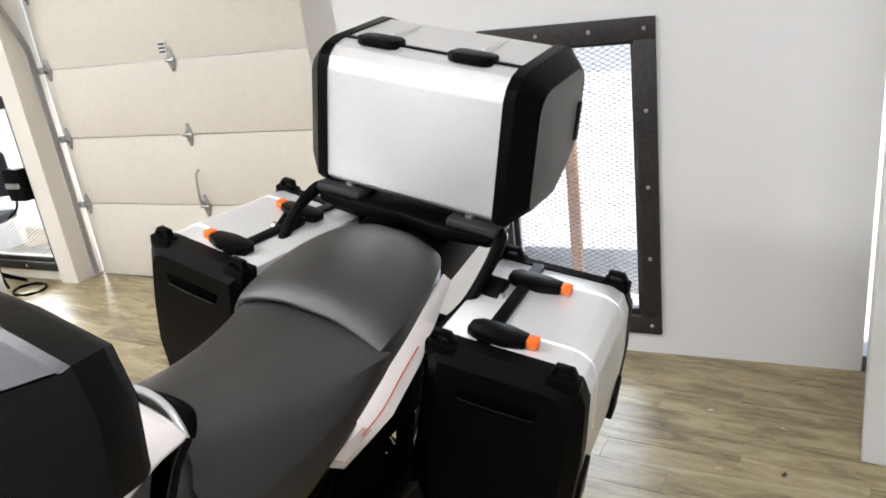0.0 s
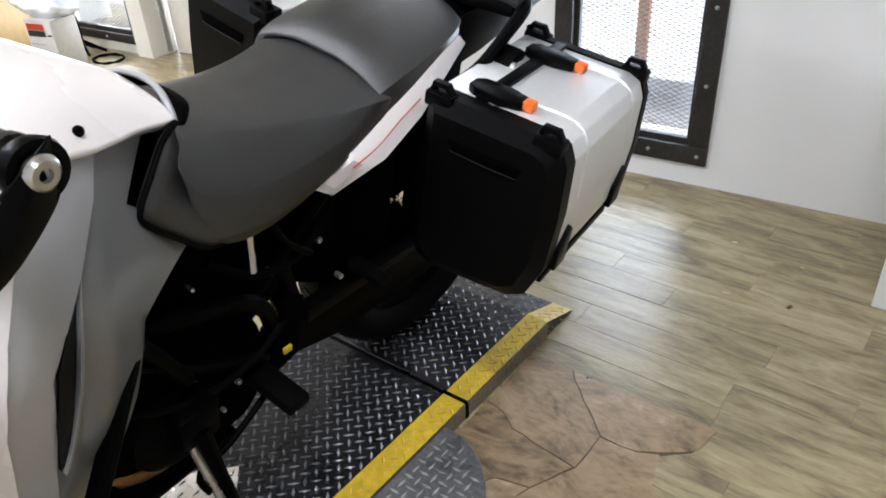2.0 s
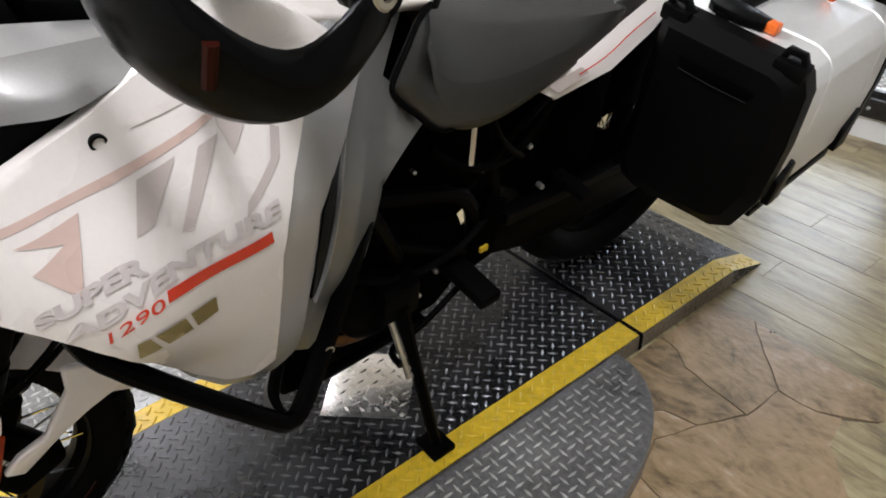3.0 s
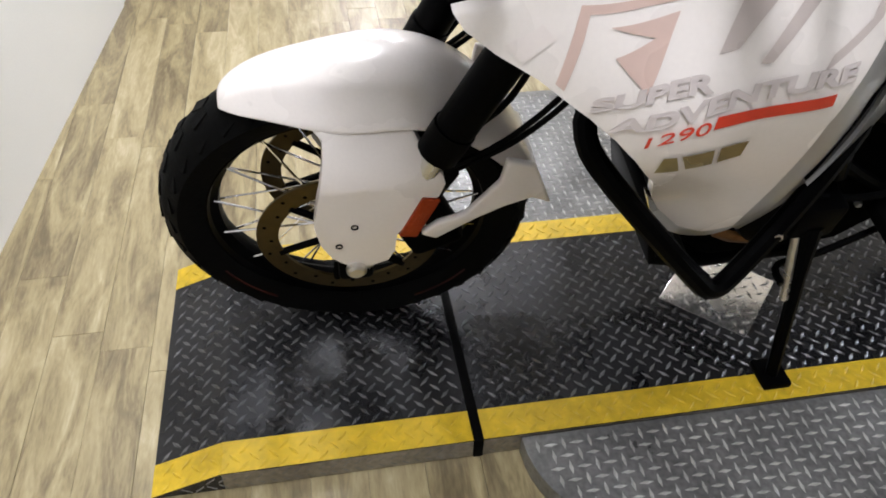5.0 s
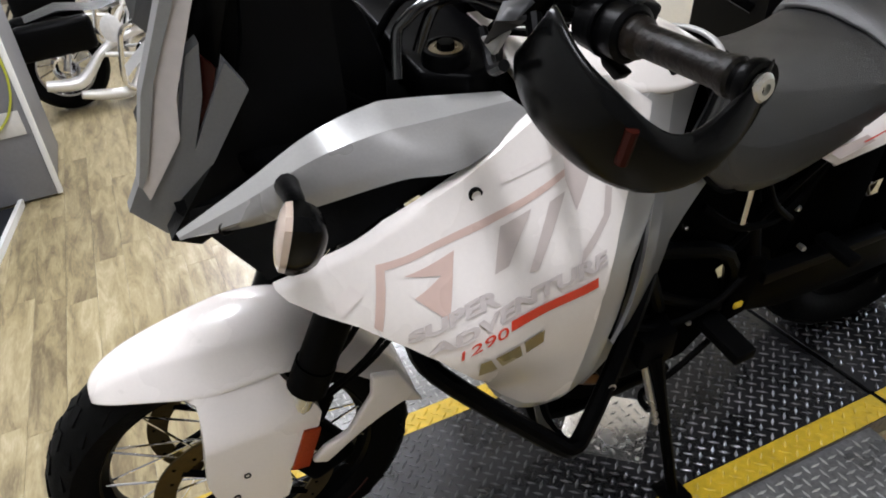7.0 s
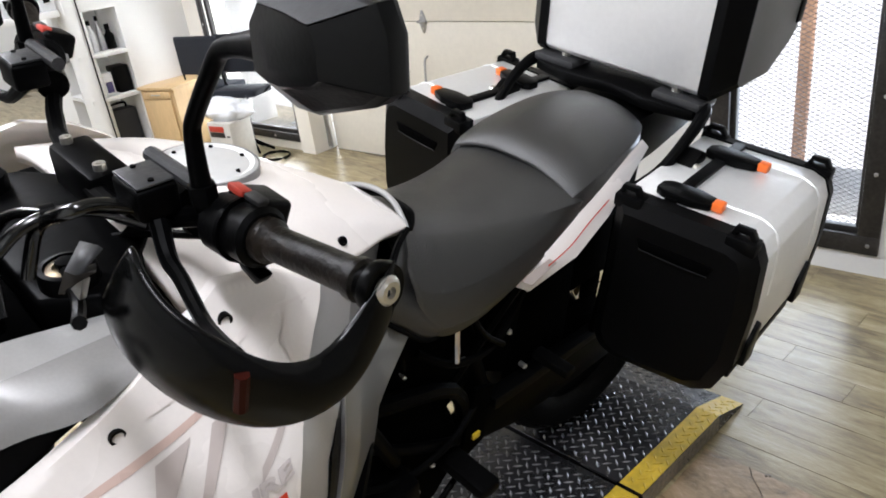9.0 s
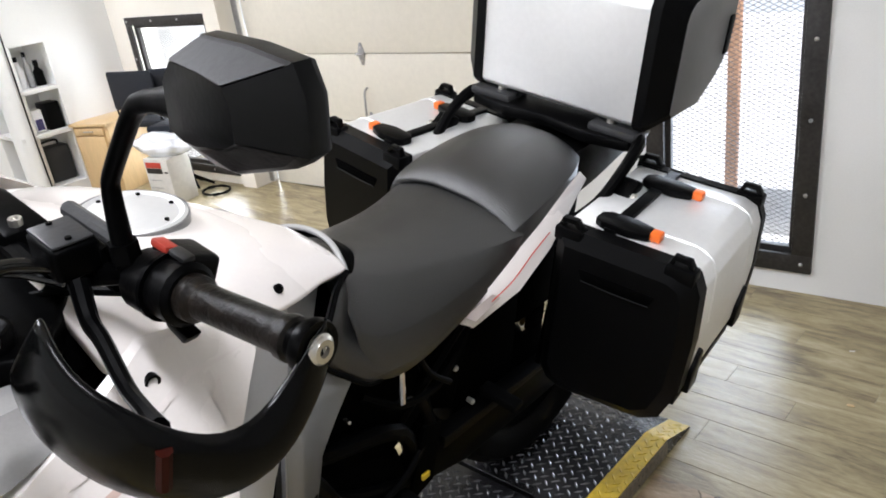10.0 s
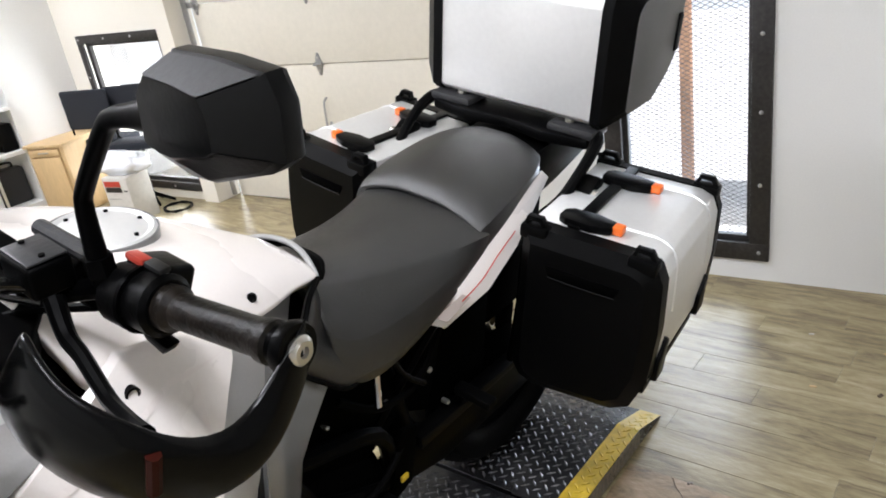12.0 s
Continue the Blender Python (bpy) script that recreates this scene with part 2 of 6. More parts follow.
def box_bm(x0, x1, y0, y1, z0, z1, bevel=0.0, seg=2, bm=None, m=None):
    bm = bm or bmesh.new()
    r = bmesh.ops.create_cube(bm, size=1)
    vs = r["verts"]
    for v in vs:
        v.co = Vector(((x0 + x1) / 2 + v.co.x * (x1 - x0), (y0 + y1) / 2 + v.co.y * (y1 - y0), (z0 + z1) / 2 + v.co.z * (z1 - z0)))
    if bevel:
        es = list({e for v in vs for e in v.link_edges})
        r = bmesh.ops.bevel(bm, geom=es, offset=bevel, segments=seg, affect="EDGES", profile=0.5)
        vs = list({v for v in vs if v.is_valid} | set(r["verts"]))
    if m is not None:
        bmesh.ops.transform(bm, matrix=m, verts=[v for v in vs if v.is_valid])
    return bm


def tube_bm(points, r, sides=10, bm=None, smooth_steps=4, caps=True):
    """A tube along points (rounded through them); r: one radius or one for each point."""
    bm = bm or bmesh.new()
    pts = [Vector(p) for p in points]
    rs = [r] * len(pts) if isinstance(r, (int, float)) else list(r)
    if len(pts) > 2 and smooth_steps > 1:
        dense, dr = [], []
        for i in range(len(pts) - 1):
            p0, p1, p2, p3 = pts[max(i - 1, 0)], pts[i], pts[i + 1], pts[min(i + 2, len(pts) - 1)]
            for k in range(smooth_steps):
                t = k / smooth_steps
                dense.append(0.5 * ((2 * p1) + (p2 - p0) * t + (2 * p0 - 5 * p1 + 4 * p2 - p3) * t * t + (3 * p1 - p0 - 3 * p2 + p3) * t ** 3))
                dr.append(rs[i] + (rs[i + 1] - rs[i]) * t)
        pts, rs = dense + [pts[-1]], dr + [rs[-1]]
    rings, side = [], None
    for i, p in enumerate(pts):
        d = (pts[min(i + 1, len(pts) - 1)] - pts[max(i - 1, 0)]).normalized()
        if side is None:
            side = d.orthogonal().normalized()
        side = (side - d * side.dot(d)).normalized()
        up = d.cross(side)
        rings.append([bm.verts.new(p + rs[i] * (math.cos(a) * side + math.sin(a) * up)) for a in [2 * math.pi * k / sides for k in range(sides)]])
    for a, b in zip(rings, rings[1:]):
        for k in range(sides):
            bm.faces.new((a[k], a[(k + 1) % sides], b[(k + 1) % sides], b[k]))
    if caps:
        bm.faces.new(rings[0][::-1])
        bm.faces.new(rings[-1])
    return bm


def lathe_bm(profile, axis_m=None, steps=48, bm=None, closed=False):
    """Turns a profile of (radius, height) about z."""
    bm = bm or bmesh.new()
    rings = []
    for k in range(steps):
        a = 2 * math.pi * k / steps
        rings.append([bm.verts.new((r * math.cos(a), r * math.sin(a), h)) for r, h in profile])
    n = len(profile)
    made = [v for q in rings for v in q]
    for k in range(steps):
        a, b = rings[k], rings[(k + 1) % steps]
        for i in range(n if closed else n - 1):
            j = (i + 1) % n
            bm.faces.new((a[i], b[i], b[j], a[j]))
    if not closed:
        bmesh.ops.remove_doubles(bm, verts=made, dist=1e-6)
        made = [v for v in made if v.is_valid]
    if axis_m is not None:
        bmesh.ops.transform(bm, matrix=axis_m, verts=made)
    return bm


def prism_bm(outline, d0, d1, axis="x", bevel=0.0, seg=2, bm=None):
    """Extrudes an outline of the other two axes between d0 and d1 along axis."""
    bm = bm or bmesh.new()

    def at(p, d):
        return {"x": (d, p[0], p[1]), "y": (p[0], d, p[1]), "z": (p[0], p[1], d)}[axis]
    a = [bm.verts.new(at(p, d0)) for p in outline]
    b = [bm.verts.new(at(p, d1)) for p in outline]
    n = len(outline)
    fs = [bm.faces.new(a), bm.faces.new(b[::-1])]
    for i in range(n):
        fs.append(bm.faces.new((a[i], b[i], b[(i + 1) % n], a[(i + 1) % n])))
    if bevel:
        es = list({e for f in fs for e in f.edges})
        bmesh.ops.recalc_face_normals(bm, faces=fs)
        bmesh.ops.bevel(bm, geom=es, offset=bevel, segments=seg, affect="EDGES", profile=0.5, clamp_overlap=True)
    return bm


def loft_bm(sections, close=False, bm=None, caps=True):
    """Skins a list of rings with the same number of points."""
    bm = bm or bmesh.new()
    rows = [[bm.verts.new(p) for p in s] for s in sections]
    n = len(rows[0])
    for a, b in zip(rows, rows[1:]):
        for i in range(n if close else n - 1):
            j = (i + 1) % n
            bm.faces.new((a[i], a[j], b[j], b[i]))
    if close and caps:
        bm.faces.new(rows[0][::-1])
        bm.faces.new(rows[-1])
    return bm


def strip_bm(lines, steps=6):
    """A smooth sheet between lines of points that have the same number of stations."""
    def dense(pts):
        pts, out = [Vector(p) for p in pts], []
        for i in range(len(pts) - 1):
            p0, p1, p2, p3 = pts[max(i - 1, 0)], pts[i], pts[i + 1], pts[min(i + 2, len(pts) - 1)]
            for k in range(steps):
                t = k / steps
                out.append(0.5 * ((2 * p1) + (p2 - p0) * t + (2 * p0 - 5 * p1 + 4 * p2 - p3) * t * t + (3 * p1 - p0 - 3 * p2 + p3) * t ** 3))
        return out + [pts[-1]]
    return loft_bm([dense(q) for q in lines])


def smooth_mod(ob, levels=2):
    md = ob.modifiers.new("smooth", "SUBSURF")
    md.levels = md.render_levels = levels
    return ob


def thick(ob, t, offset=-1.0):
    md = ob.modifiers.new("thickness", "SOLIDIFY")
    md.thickness, md.offset = t, offset
    return ob


def words(name, text, size, m, material, parent, depth=0.0006, bold=0.0):
    cu = bpy.data.curves.new(name, "FONT")
    cu.body, cu.size, cu.extrude, cu.offset = text, size, depth, bold
    tmp = bpy.data.objects.new(name, cu)
    scene.collection.objects.link(tmp)
    me = bpy.data.meshes.new_from_object(tmp.evaluated_get(bpy.context.evaluated_depsgraph_get()))
    bpy.data.objects.remove(tmp)
    me.name = name
    me.materials.clear()
    me.materials.append(material)
    ob = new(name, me)
    ob.parent = parent
    ob.matrix_local = m
    return ob


# ---- the room ----
BA = radians(5.3)
BACK = Matrix.Translation((0, 2.265, 0)) @ Matrix.Rotation(BA, 4, "Z")      # window wall: x along it, y outwards
FA = radians(-5.0)
FRONT = Matrix.Translation((-0.5, -1.363, 0)) @ Matrix.Rotation(FA, 4, "Z")  # front wall: x along it, y inwards
CEILING_Z = 2.75


def structure(name, bm, material, label, category, m=None, smooth=False):
    ob = link(name, bm, material, smooth=smooth)
    if m is not None:
        ob.matrix_world = m
    return tagged(ob, label, category, kind="structure")


def slabs(boxes, bevel=0.0):
    bm = bmesh.new()
    for b in boxes:
        box_bm(*b, bm=bm, bevel=bevel)
    return bm


floor = structure("floor", slabs([(-9, -4.62, -5, 2.65, -0.12, -0.004), (-4.62, -1.6, -5, 2.34, -0.12, -0.004), (-1.6, 3.2, -5, 2.42, -0.12, -0.004)]), SUBFLOOR, "wood-look vinyl plank floor with worn matt finish", "floor")

# window wall with its opening
W0, W1, WZ0, WZ1 = -0.775, -0.225, 0.11, 1.175
wall_window = structure("wall_window", slabs([(-1.5, W0, 0, 0.16, 0, CEILING_Z), (W1, 0.44, 0, 0.16, 0, CEILING_Z), (W0, W1, 0, 0.16, 0, WZ0), (W0, W1, 0, 0.16, WZ1, CEILING_Z)]), WHITE_WALL, "white painted plaster wall beside the mesh window", "wall", BACK)
# wall return and side wall
structure("wall_pier", box_bm(0.452, 2.2, 1.80, 2.42, 0, CEILING_Z, 0.004), WHITE_WALL, "white painted projecting wall pier", "wall")
# unseen closing wall, darkened so that less light bounces onto the bike
structure("wall_east", box_bm(2.2, 2.35, -5, 2.6, 0, CEILING_Z), UNSEEN_WALL, "unseen side wall, grey to cut bounce light", "wall")
# garage opening: jambs, header
G0, G1, GZ = -3.44, -1.5, 2.45
for nm, span in (("wall_niche_side", (-5.3, -4.40, 0.22, 0.40, 0, CEILING_Z)), ("wall_pier", (-3.57, G0, 0.19, 0.37, 0, CEILING_Z)), ("wall_sill", (-4.40, -3.57, 0.22, 0.40, 0, 0.07)), ("wall_lintel", (-4.40, -3.57, 0.22, 0.40, 1.05, CEILING_Z)), ("wall_garage_header", (G0, G1, 0.20, 0.37, GZ, CEILING_Z)), ("wall_garage_jamb", (G1, G1 + 0.14, 0.0, 0.37, 0, CEILING_Z))):
    structure(nm, box_bm(*span), CREAM_WALL, "cream painted wall round the garage door", "wall", BACK)
structure("wall_west", slabs([(-5.6, -4.62, 1.60, 2.6, 0, CEILING_Z), (-5.6, -4.62, 1.28, 1.60, 1.0, CEILING_Z), (-5.6, -4.62, 1.28, 1.60, 0, 0.10), (-5.6, -5.0, 1.28, 1.60, 0.10, 1.0)]), WHITE_WALL, "white wall with a recessed shelf niche", "wall")
structure("wall_far_west", box_bm(-9, -8.85, -5, 2.65, 0, CEILING_Z), WHITE_WALL, "plain far white wall", "wall")
structure("wall_far_north", box_bm(-9, -5.6, 2.4, 2.55, 0, CEILING_Z), WHITE_WALL, "plain far white wall", "wall")
structure("wall_front", box_bm(-1.66, 2.9, -0.14, 0, 0, CEILING_Z), WHITE_WALL, "smooth white painted wall", "wall", FRONT)
# out of view as well, grey for the same weaker bounce
structure("wall_south", box_bm(-9, 3.2, -5, -4.85, 0, CEILING_Z), UNSEEN_WALL, "unseen far wall, grey to cut bounce light", "wall")
structure("wall_partition", box_bm(-5.6, -4.65, -1.5, -1.36, 0, CEILING_Z), WHITE_WALL, "white partition wall behind the cruiser", "wall")
structure("ceiling", slabs([(-9, -4.62, -5, 2.65, CEILING_Z, CEILING_Z + 0.1), (-4.62, -1.6, -5, 2.34, CEILING_Z, CEILING_Z + 0.1), (-1.6, 3.2, -5, 2.42, CEILING_Z, CEILING_Z + 0.1)]), CEIL, "white painted ceiling", "ceiling")

# outside, seen through the mesh windows
structure("ground", box_bm(-60, 60, 2.35, 60, -0.2, -0.06), OUT_GROUND, "pale sunlit concrete yard outside", "ground")
structure("backdrop", box_bm(-30, 30, 9, 9.2, -0.06, 9.0), OUT_WHITE, "pale wall across the yard", "wall")


def frame_window(name, label, u0, u1, z0, z1, bar, y0, inner_bar, post_u=None, mesh=True):
    """A steel-framed opening with expanded-metal mesh behind."""
    w = thing(name, label, "window", BACK, kind="structure")
    for nm, b in (("frame_top", (u0, u1, z1 - bar, z1)), ("frame_bottom", (u0, u1, z0, z0 + bar)), ("frame_side", (u0, u0 + bar, z0 + bar, z1 - bar)), ("frame_side", (u1 - bar, u1, z0 + bar, z1 - bar))):
        part(nm, box_bm(b[0], b[1], y0 - 0.012, y0 + 0.006, b[2], b[3], 0.002), STEEL_FRAME, w)
    a0, a1, c0, c1 = u0 + bar * 0.8, u1 - bar * 0.8, z0 + bar * 0.8, z1 - bar * 0.8
    for nm, b in (("inner_rail", (a0, a1, c1 - inner_bar, c1)), ("inner_rail", (a0, a1, c0, c0 + inner_bar)), ("inner_stile", (a0, a0 + inner_bar, c0 + inner_bar, c1 - inner_bar)), ("inner_stile", (a1 - inner_bar, a1, c0 + inner_bar, c1 - inner_bar))):
        part(nm, box_bm(b[0], b[1], y0 + 0.02, y0 + 0.05, b[2], b[3], 0.002), STEEL_FRAME, w)
    # rivets
    k = max(2, round((z1 - z0) / 0.26))
    spots = [(u, z0 + bar / 2 + (z1 - z0 - bar) * i / k) for u in (u0 + bar / 2, u1 - bar / 2) for i in range(k + 1)] + [(u0 + bar / 2 + (u1 - u0 - bar) * i / 3, z) for z in (z0 + bar / 2, z1 - bar / 2) for i in (1, 2)]
    dome = lathe_bm([(0.0075, 0), (0.007, 0.003), (0.004, 0.006), (0, 0.007)], Matrix.Rotation(radians(90), 4, "X"), 10)
    first = part("rivet", dome, GALV, w)
    first.location = (spots[0][0], y0 - 0.012, spots[0][1])
    for u, z in spots[1:]:
        r = new("rivet", first.data)
        r.parent, r.location = w, (u, y0 - 0.012, z)
    # punched slots along the inner stile: white blocks for the daylight showing through
    bm = bmesh.new()
    n = int((c1 - c0 - 0.08) / 0.022)
    for i in range(n):
        z = c0 + 0.04 + i * 0.022
        box_bm(a1 - inner_bar * 0.6, a1 - inner_bar * 0.35, y0 + 0.0165, y0 + 0.0195, z, z + 0.010, bm=bm)
    tagged(part("slots", bm, LABEL_WHITE, w), kind="stuff")
    # expanded mesh
    if mesh:
        verts, faces = [], []
        dx, dz, t = 0.0165, 0.0085, 0.0011
        nu, nz = int((a1 - a0) / dx), int((c1 - c0) / dz)
        for j in range(nz):
            for i in range(nu):
                if (i + j) % 2:
                    continue
                x, z = a0 + i * dx, c0 + j * dz
                for (xa, za, xb, zb) in ((x, z, x + dx, z + dz), (x, z, x - dx, z + dz)):
                    if xb < a0 or xb > a1:
                        continue
                    b = len(verts)
                    verts += [(xa, y0 + 0.052, za - t), (xb, y0 + 0.052, zb - t), (xb, y0 + 0.052, zb + t), (xa, y0 + 0.052, za + t), (xa, y0 + 0.056, za), (xb, y0 + 0.056, zb)]
                    faces += [(b, b + 1, b + 2, b + 3), (b + 3, b + 2, b + 5, b + 4), (b + 4, b + 5, b + 1, b)]
        me = bpy.data.meshes.new("wire_mesh")
        me.from_pydata(verts, [], faces)
        me.materials.append(MESH_STEEL)
        ob = tagged(new("wire_mesh", me), "fine expanded steel mesh", kind="stuff")
        ob.parent = w
    return w


frame_window("window_1", "tall black steel-framed window with expanded metal mesh", -0.80, -0.20, 0.084, 1.20, 0.068, -0.004, 0.03)
frame_window("window_2", "low steel-framed mesh window in the cream wall", -4.42, -3.55, 0.06, 1.065, 0.05, 0.215, 0.03)
# post and rail outside the window
outpost = tagged(link("rusty_post", box_bm(-0.64, -0.595, 0.42, 0.46, -0.06, 2.4, 0.004), RUST), "rust-brown steel post standing outside the window", "post")
outpost.matrix_world = BACK
rail = tagged(link("mesh_fence", box_bm(-1.1, 0.1, 0.62, 0.64, -0.06, 0.15, 0.003), GALV), "low dark steel barrier outside the window", "fence")
rail.matrix_world = BACK

# garage door: four visible sections, hinges, tracks
gd = thing("garage_door", "cream sectional steel garage door with bare hinges", "garage door", BACK)
ys = 0.335
heights = [0.0, 0.43, 0.80, 1.165, 1.55, 1.95, 2.36]
for a, b in zip(heights, heights[1:]):
    p = part("door_panel", box_bm(G0 + 0.05, G1 - 0.02, ys, ys + 0.045, a + 0.003, b - 0.002, 0.004), DOOR_CREAM, gd)
part("bottom_seal", box_bm(G0 + 0.05, G1 - 0.02, ys + 0.005, ys + 0.04, 0.0, 0.012), BLACK_RUBBER, gd)


def hinge(u, z, big):
    h = part("hinge", prism_bm([(u - 0.006, z + 0.058), (u + 0.006, z + 0.058), (u + 0.026, z), (u + 0.006, z - 0.058), (u - 0.006, z - 0.058), (u - 0.026, z)], ys - 0.006, ys, "y", 0.002), GALV, gd)
    part("barrel", tube_bm([(u - 0.03, ys - 0.012, z), (u + 0.03, ys - 0.012, z)], 0.008, 8), GALV, h)
    for dz in (0.034, -0.034):
        part("bolt", lathe_bm([(0.006, 0), (0.006, 0.004), (0, 0.005)], Matrix.Translation((u, ys - 0.006, z + dz)) @ Matrix.Rotation(radians(90), 4, "X"), 8), BOLT, h)
    if big:
        part("roller_bracket", box_bm(u - 0.05, u - 0.01, ys - 0.03, ys - 0.004, z - 0.016, z + 0.016, 0.003), GALV, h)


for z in heights[1:5]:
    hinge(G0 + 0.09, z, True)
    hinge(-2.503, z, False)
    hinge(G1 - 0.08, z, True)
track = part("track", tube_bm([(G0 + 0.03, ys - 0.035, 0.02), (G0 + 0.03, ys - 0.035, 1.05), (G0 + 0.03, ys - 0.06, 1.35), (G0 - 0.0, ys - 0.28, 1.75), (G0 - 0.02, ys - 0.9, 2.05)], 0.016, 8), GALV, gd)
part("track", tube_bm([(G1 - 0.03, ys - 0.035, 0.02), (G1 - 0.03, ys - 0.035, 1.5), (G1 - 0.03, ys - 0.12, 1.9), (G1 - 0.03, ys - 0.9, 2.15)], 0.016, 8), GALV, gd)
part("pull_handle", tube_bm([(-2.50, ys - 0.004, 0.62), (-2.50, ys - 0.03, 0.60), (-2.505, ys - 0.034, 0.53), (-2.51, ys - 0.03, 0.46), (-2.51, ys - 0.004, 0.44)], 0.006, 8), GALV, gd)
part("handle_foot", box_bm(-2.53, -2.49, ys - 0.008, ys, 0.425, 0.455, 0.002), GALV, gd)
part("warning_tag", box_bm(-2.56, -2.515, ys - 0.007, ys - 0.001, 1.19, 1.26, 0.001), LABEL_WHITE, gd, "small white printed tag")
bm = bmesh.new()
for i in range(3):
    box_bm(-2.557, -2.52, ys - 0.0085, ys - 0.0072, 1.20 + i * 0.018, 1.208 + i * 0.018, bm=bm)
part("tag_print", bm, BLACK_PLASTIC, gd)
chain = tagged(link("hanging_chain", bmesh.new(), GALV), "thin galvanised chain hanging beside the garage door", "chain")
bm = bmesh.new()
for i in range(40):
    z = 1.2 + i * 0.026
    bmesh.ops.create_uvsphere(bm, u_segments=6, v_segments=4, radius=0.008, matrix=Matrix.Translation((-1.575, ys - 0.03, z)) @ Matrix.Diagonal((0.6, 0.35, 1.9, 1)))
bm.to_mesh(chain.data)
bm.free()
chain.matrix_world = BACK
# lock box beside the low window
lb = tagged(link("lock_box", box_bm(-3.72, -3.585, 0.15, 0.20, 0.50, 0.68, 0.006), BLACK_PLASTIC), "black steel lock plate on the window frame", "lock")
lb.matrix_world = BACK
part("bolt_bar", box_bm(-3.70, -3.60, 0.13, 0.149, 0.575, 0.605, 0.004), GALV, lb)

# counter beyond the front wall: its end panel faces the ramp
ct = thing("counter", "grey laminate counter end with white edge trim", "counter")
part("body", box_bm(-3.60, -2.932, -2.0, -0.985, 0.012, 1.06, 0.003), GREY_PANEL, ct)
part("edge_trim", box_bm(-2.960, -2.926, -0.984, -0.962, 0.012, 1.08, 0.002), WHITE_WALL, ct, "white edge trim")
part("worktop", box_bm(-3.62, -2.91, -2.0, -0.96, 1.081, 1.11, 0.004), GREY_PANEL, ct)
part("foot", box_bm(-3.55, -2.98, -1.95, -1.03, 0, 0.0115), GREY_PANEL, ct)
part("outlet_plate", box_bm(-2.931, -2.924, -1.11, -1.005, 0.305, 0.41, 0.002), CARDBOARD, ct, "beige outlet plate")
part("plug", box_bm(-2.931, -2.885, -1.245, -1.19, 0.28, 0.405, 0.008), BLACK_PLASTIC, ct, "black power plug")
part("wall_plate", box_bm(-2.931, -2.924, -1.33, -1.20, 0.56, 0.635, 0.002), STEEL_FRAME, ct)
structure("floor_strip", prism_bm([(-2.17, -1.222), (-2.92, -1.122), (-2.92, -1.142), (-2.17, -1.242)], 0.0008, 0.035, "z", 0.001), WHITE_WALL, "white strip along the edge of the recess floor", "trim")
# shade of the recess, laid as a black sheet on its floor
structure("recess_floor", prism_bm([(-2.16, -1.25), (-2.925, -1.15), (-2.925, -2.4), (-2.16, -2.4)], 0.0006, 0.006, "z"), BLACK_CLOTH, "dark sheet for the shade in the recess behind the white strip", "floor")
tagged(link("extension_cable", tube_bm([(-2.90, -1.19, 0.37), (-2.90, -1.19, 0.335), (-2.91, -1.125, 0.331), (-2.915, -1.043, 0.40), (-2.915, -0.995, 0.52), (-2.915, -0.99, 0.68), (-2.915, -1.0, 1.14), (-3.0, -1.05, 1.117)], 0.005, 6), CABLE_YEL), "yellow-green extension cable hanging on the counter", "cable")
tagged(link("extension_cable", tube_bm([(-3.0, -1.08, 1.117), (-2.90, -1.03, 1.13), (-2.915, -1.06, 0.72), (-2.912, -1.114, 0.50), (-2.905, -1.188, 0.27), (-2.88, -1.24, 0.12), (-2.80, -1.30, 0.012)], 0.005, 6), CABLE_YEL), "yellow-green extension cable trailing to the floor", "cable")

# niche shelves and what they hold
for z in (0.43, 0.71):
    structure("niche_shelf", box_bm(-5.0, -4.61, 1.28, 1.60, z, z + 0.025, 0.002), WHITE_WALL, "white painted niche shelf", "shelf")
case = thing("tool_case", "dark grey plastic tool case in the niche", "case", pose(-4.78, 1.49, 0.10))
part("body", box_bm(-0.06, 0.06, -0.10, 0.10, 0, 0.24, 0.02), GREY_PLASTIC, case)
part("handle", tube_bm([(0, -0.05, 0.235), (0, -0.045, 0.27), (0, 0.045, 0.27), (0, 0.05, 0.235)], 0.008, 6), BLACK_PLASTIC, case)
for (y, z, h, r, mt, nm) in ((1.44, 0.735, 0.17, 0.03, LABEL_WHITE, "spray_bottle"), (1.50, 0.735, 0.19, 0.022, GALV, "can"), (1.555, 0.735, 0.13, 0.03, BLACK_PLASTIC, "can")):
    t0 = thing(nm, "pale bottle standing on the niche shelf" if nm == "spray_bottle" else "small can standing on the niche shelf", "bottle" if nm == "spray_bottle" else "can", pose(-4.74, y, z))
    part("body", lathe_bm([(0, 0), (r, 0), (r, h * 0.7), (r * 0.5, h * 0.85), (r * 0.45, h), (0, h)], None, 16), mt, t0)
    part("cap", lathe_bm([(0, h), (r * 0.55, h), (r * 0.5, h + 0.03), (0, h + 0.03)], None, 12), BLACK_PLASTIC, t0)
tagged(link("black_box", box_bm(-4.80, -4.66, 1.49, 1.59, 0.456, 0.63, 0.008), BLACK_PLASTIC), "black plastic box on the niche shelf", "box")
pk = tagged(link("carton", box_bm(-4.78, -4.68, 1.41, 1.475, 0.456, 0.60, 0.004), LABEL_WHITE), "small white carton with dark label on the niche shelf", "carton")
part("carton_print", box_bm(-4.679, -4.6785, 1.42, 1.465, 0.47, 0.54), BLUE_PAINT, pk)
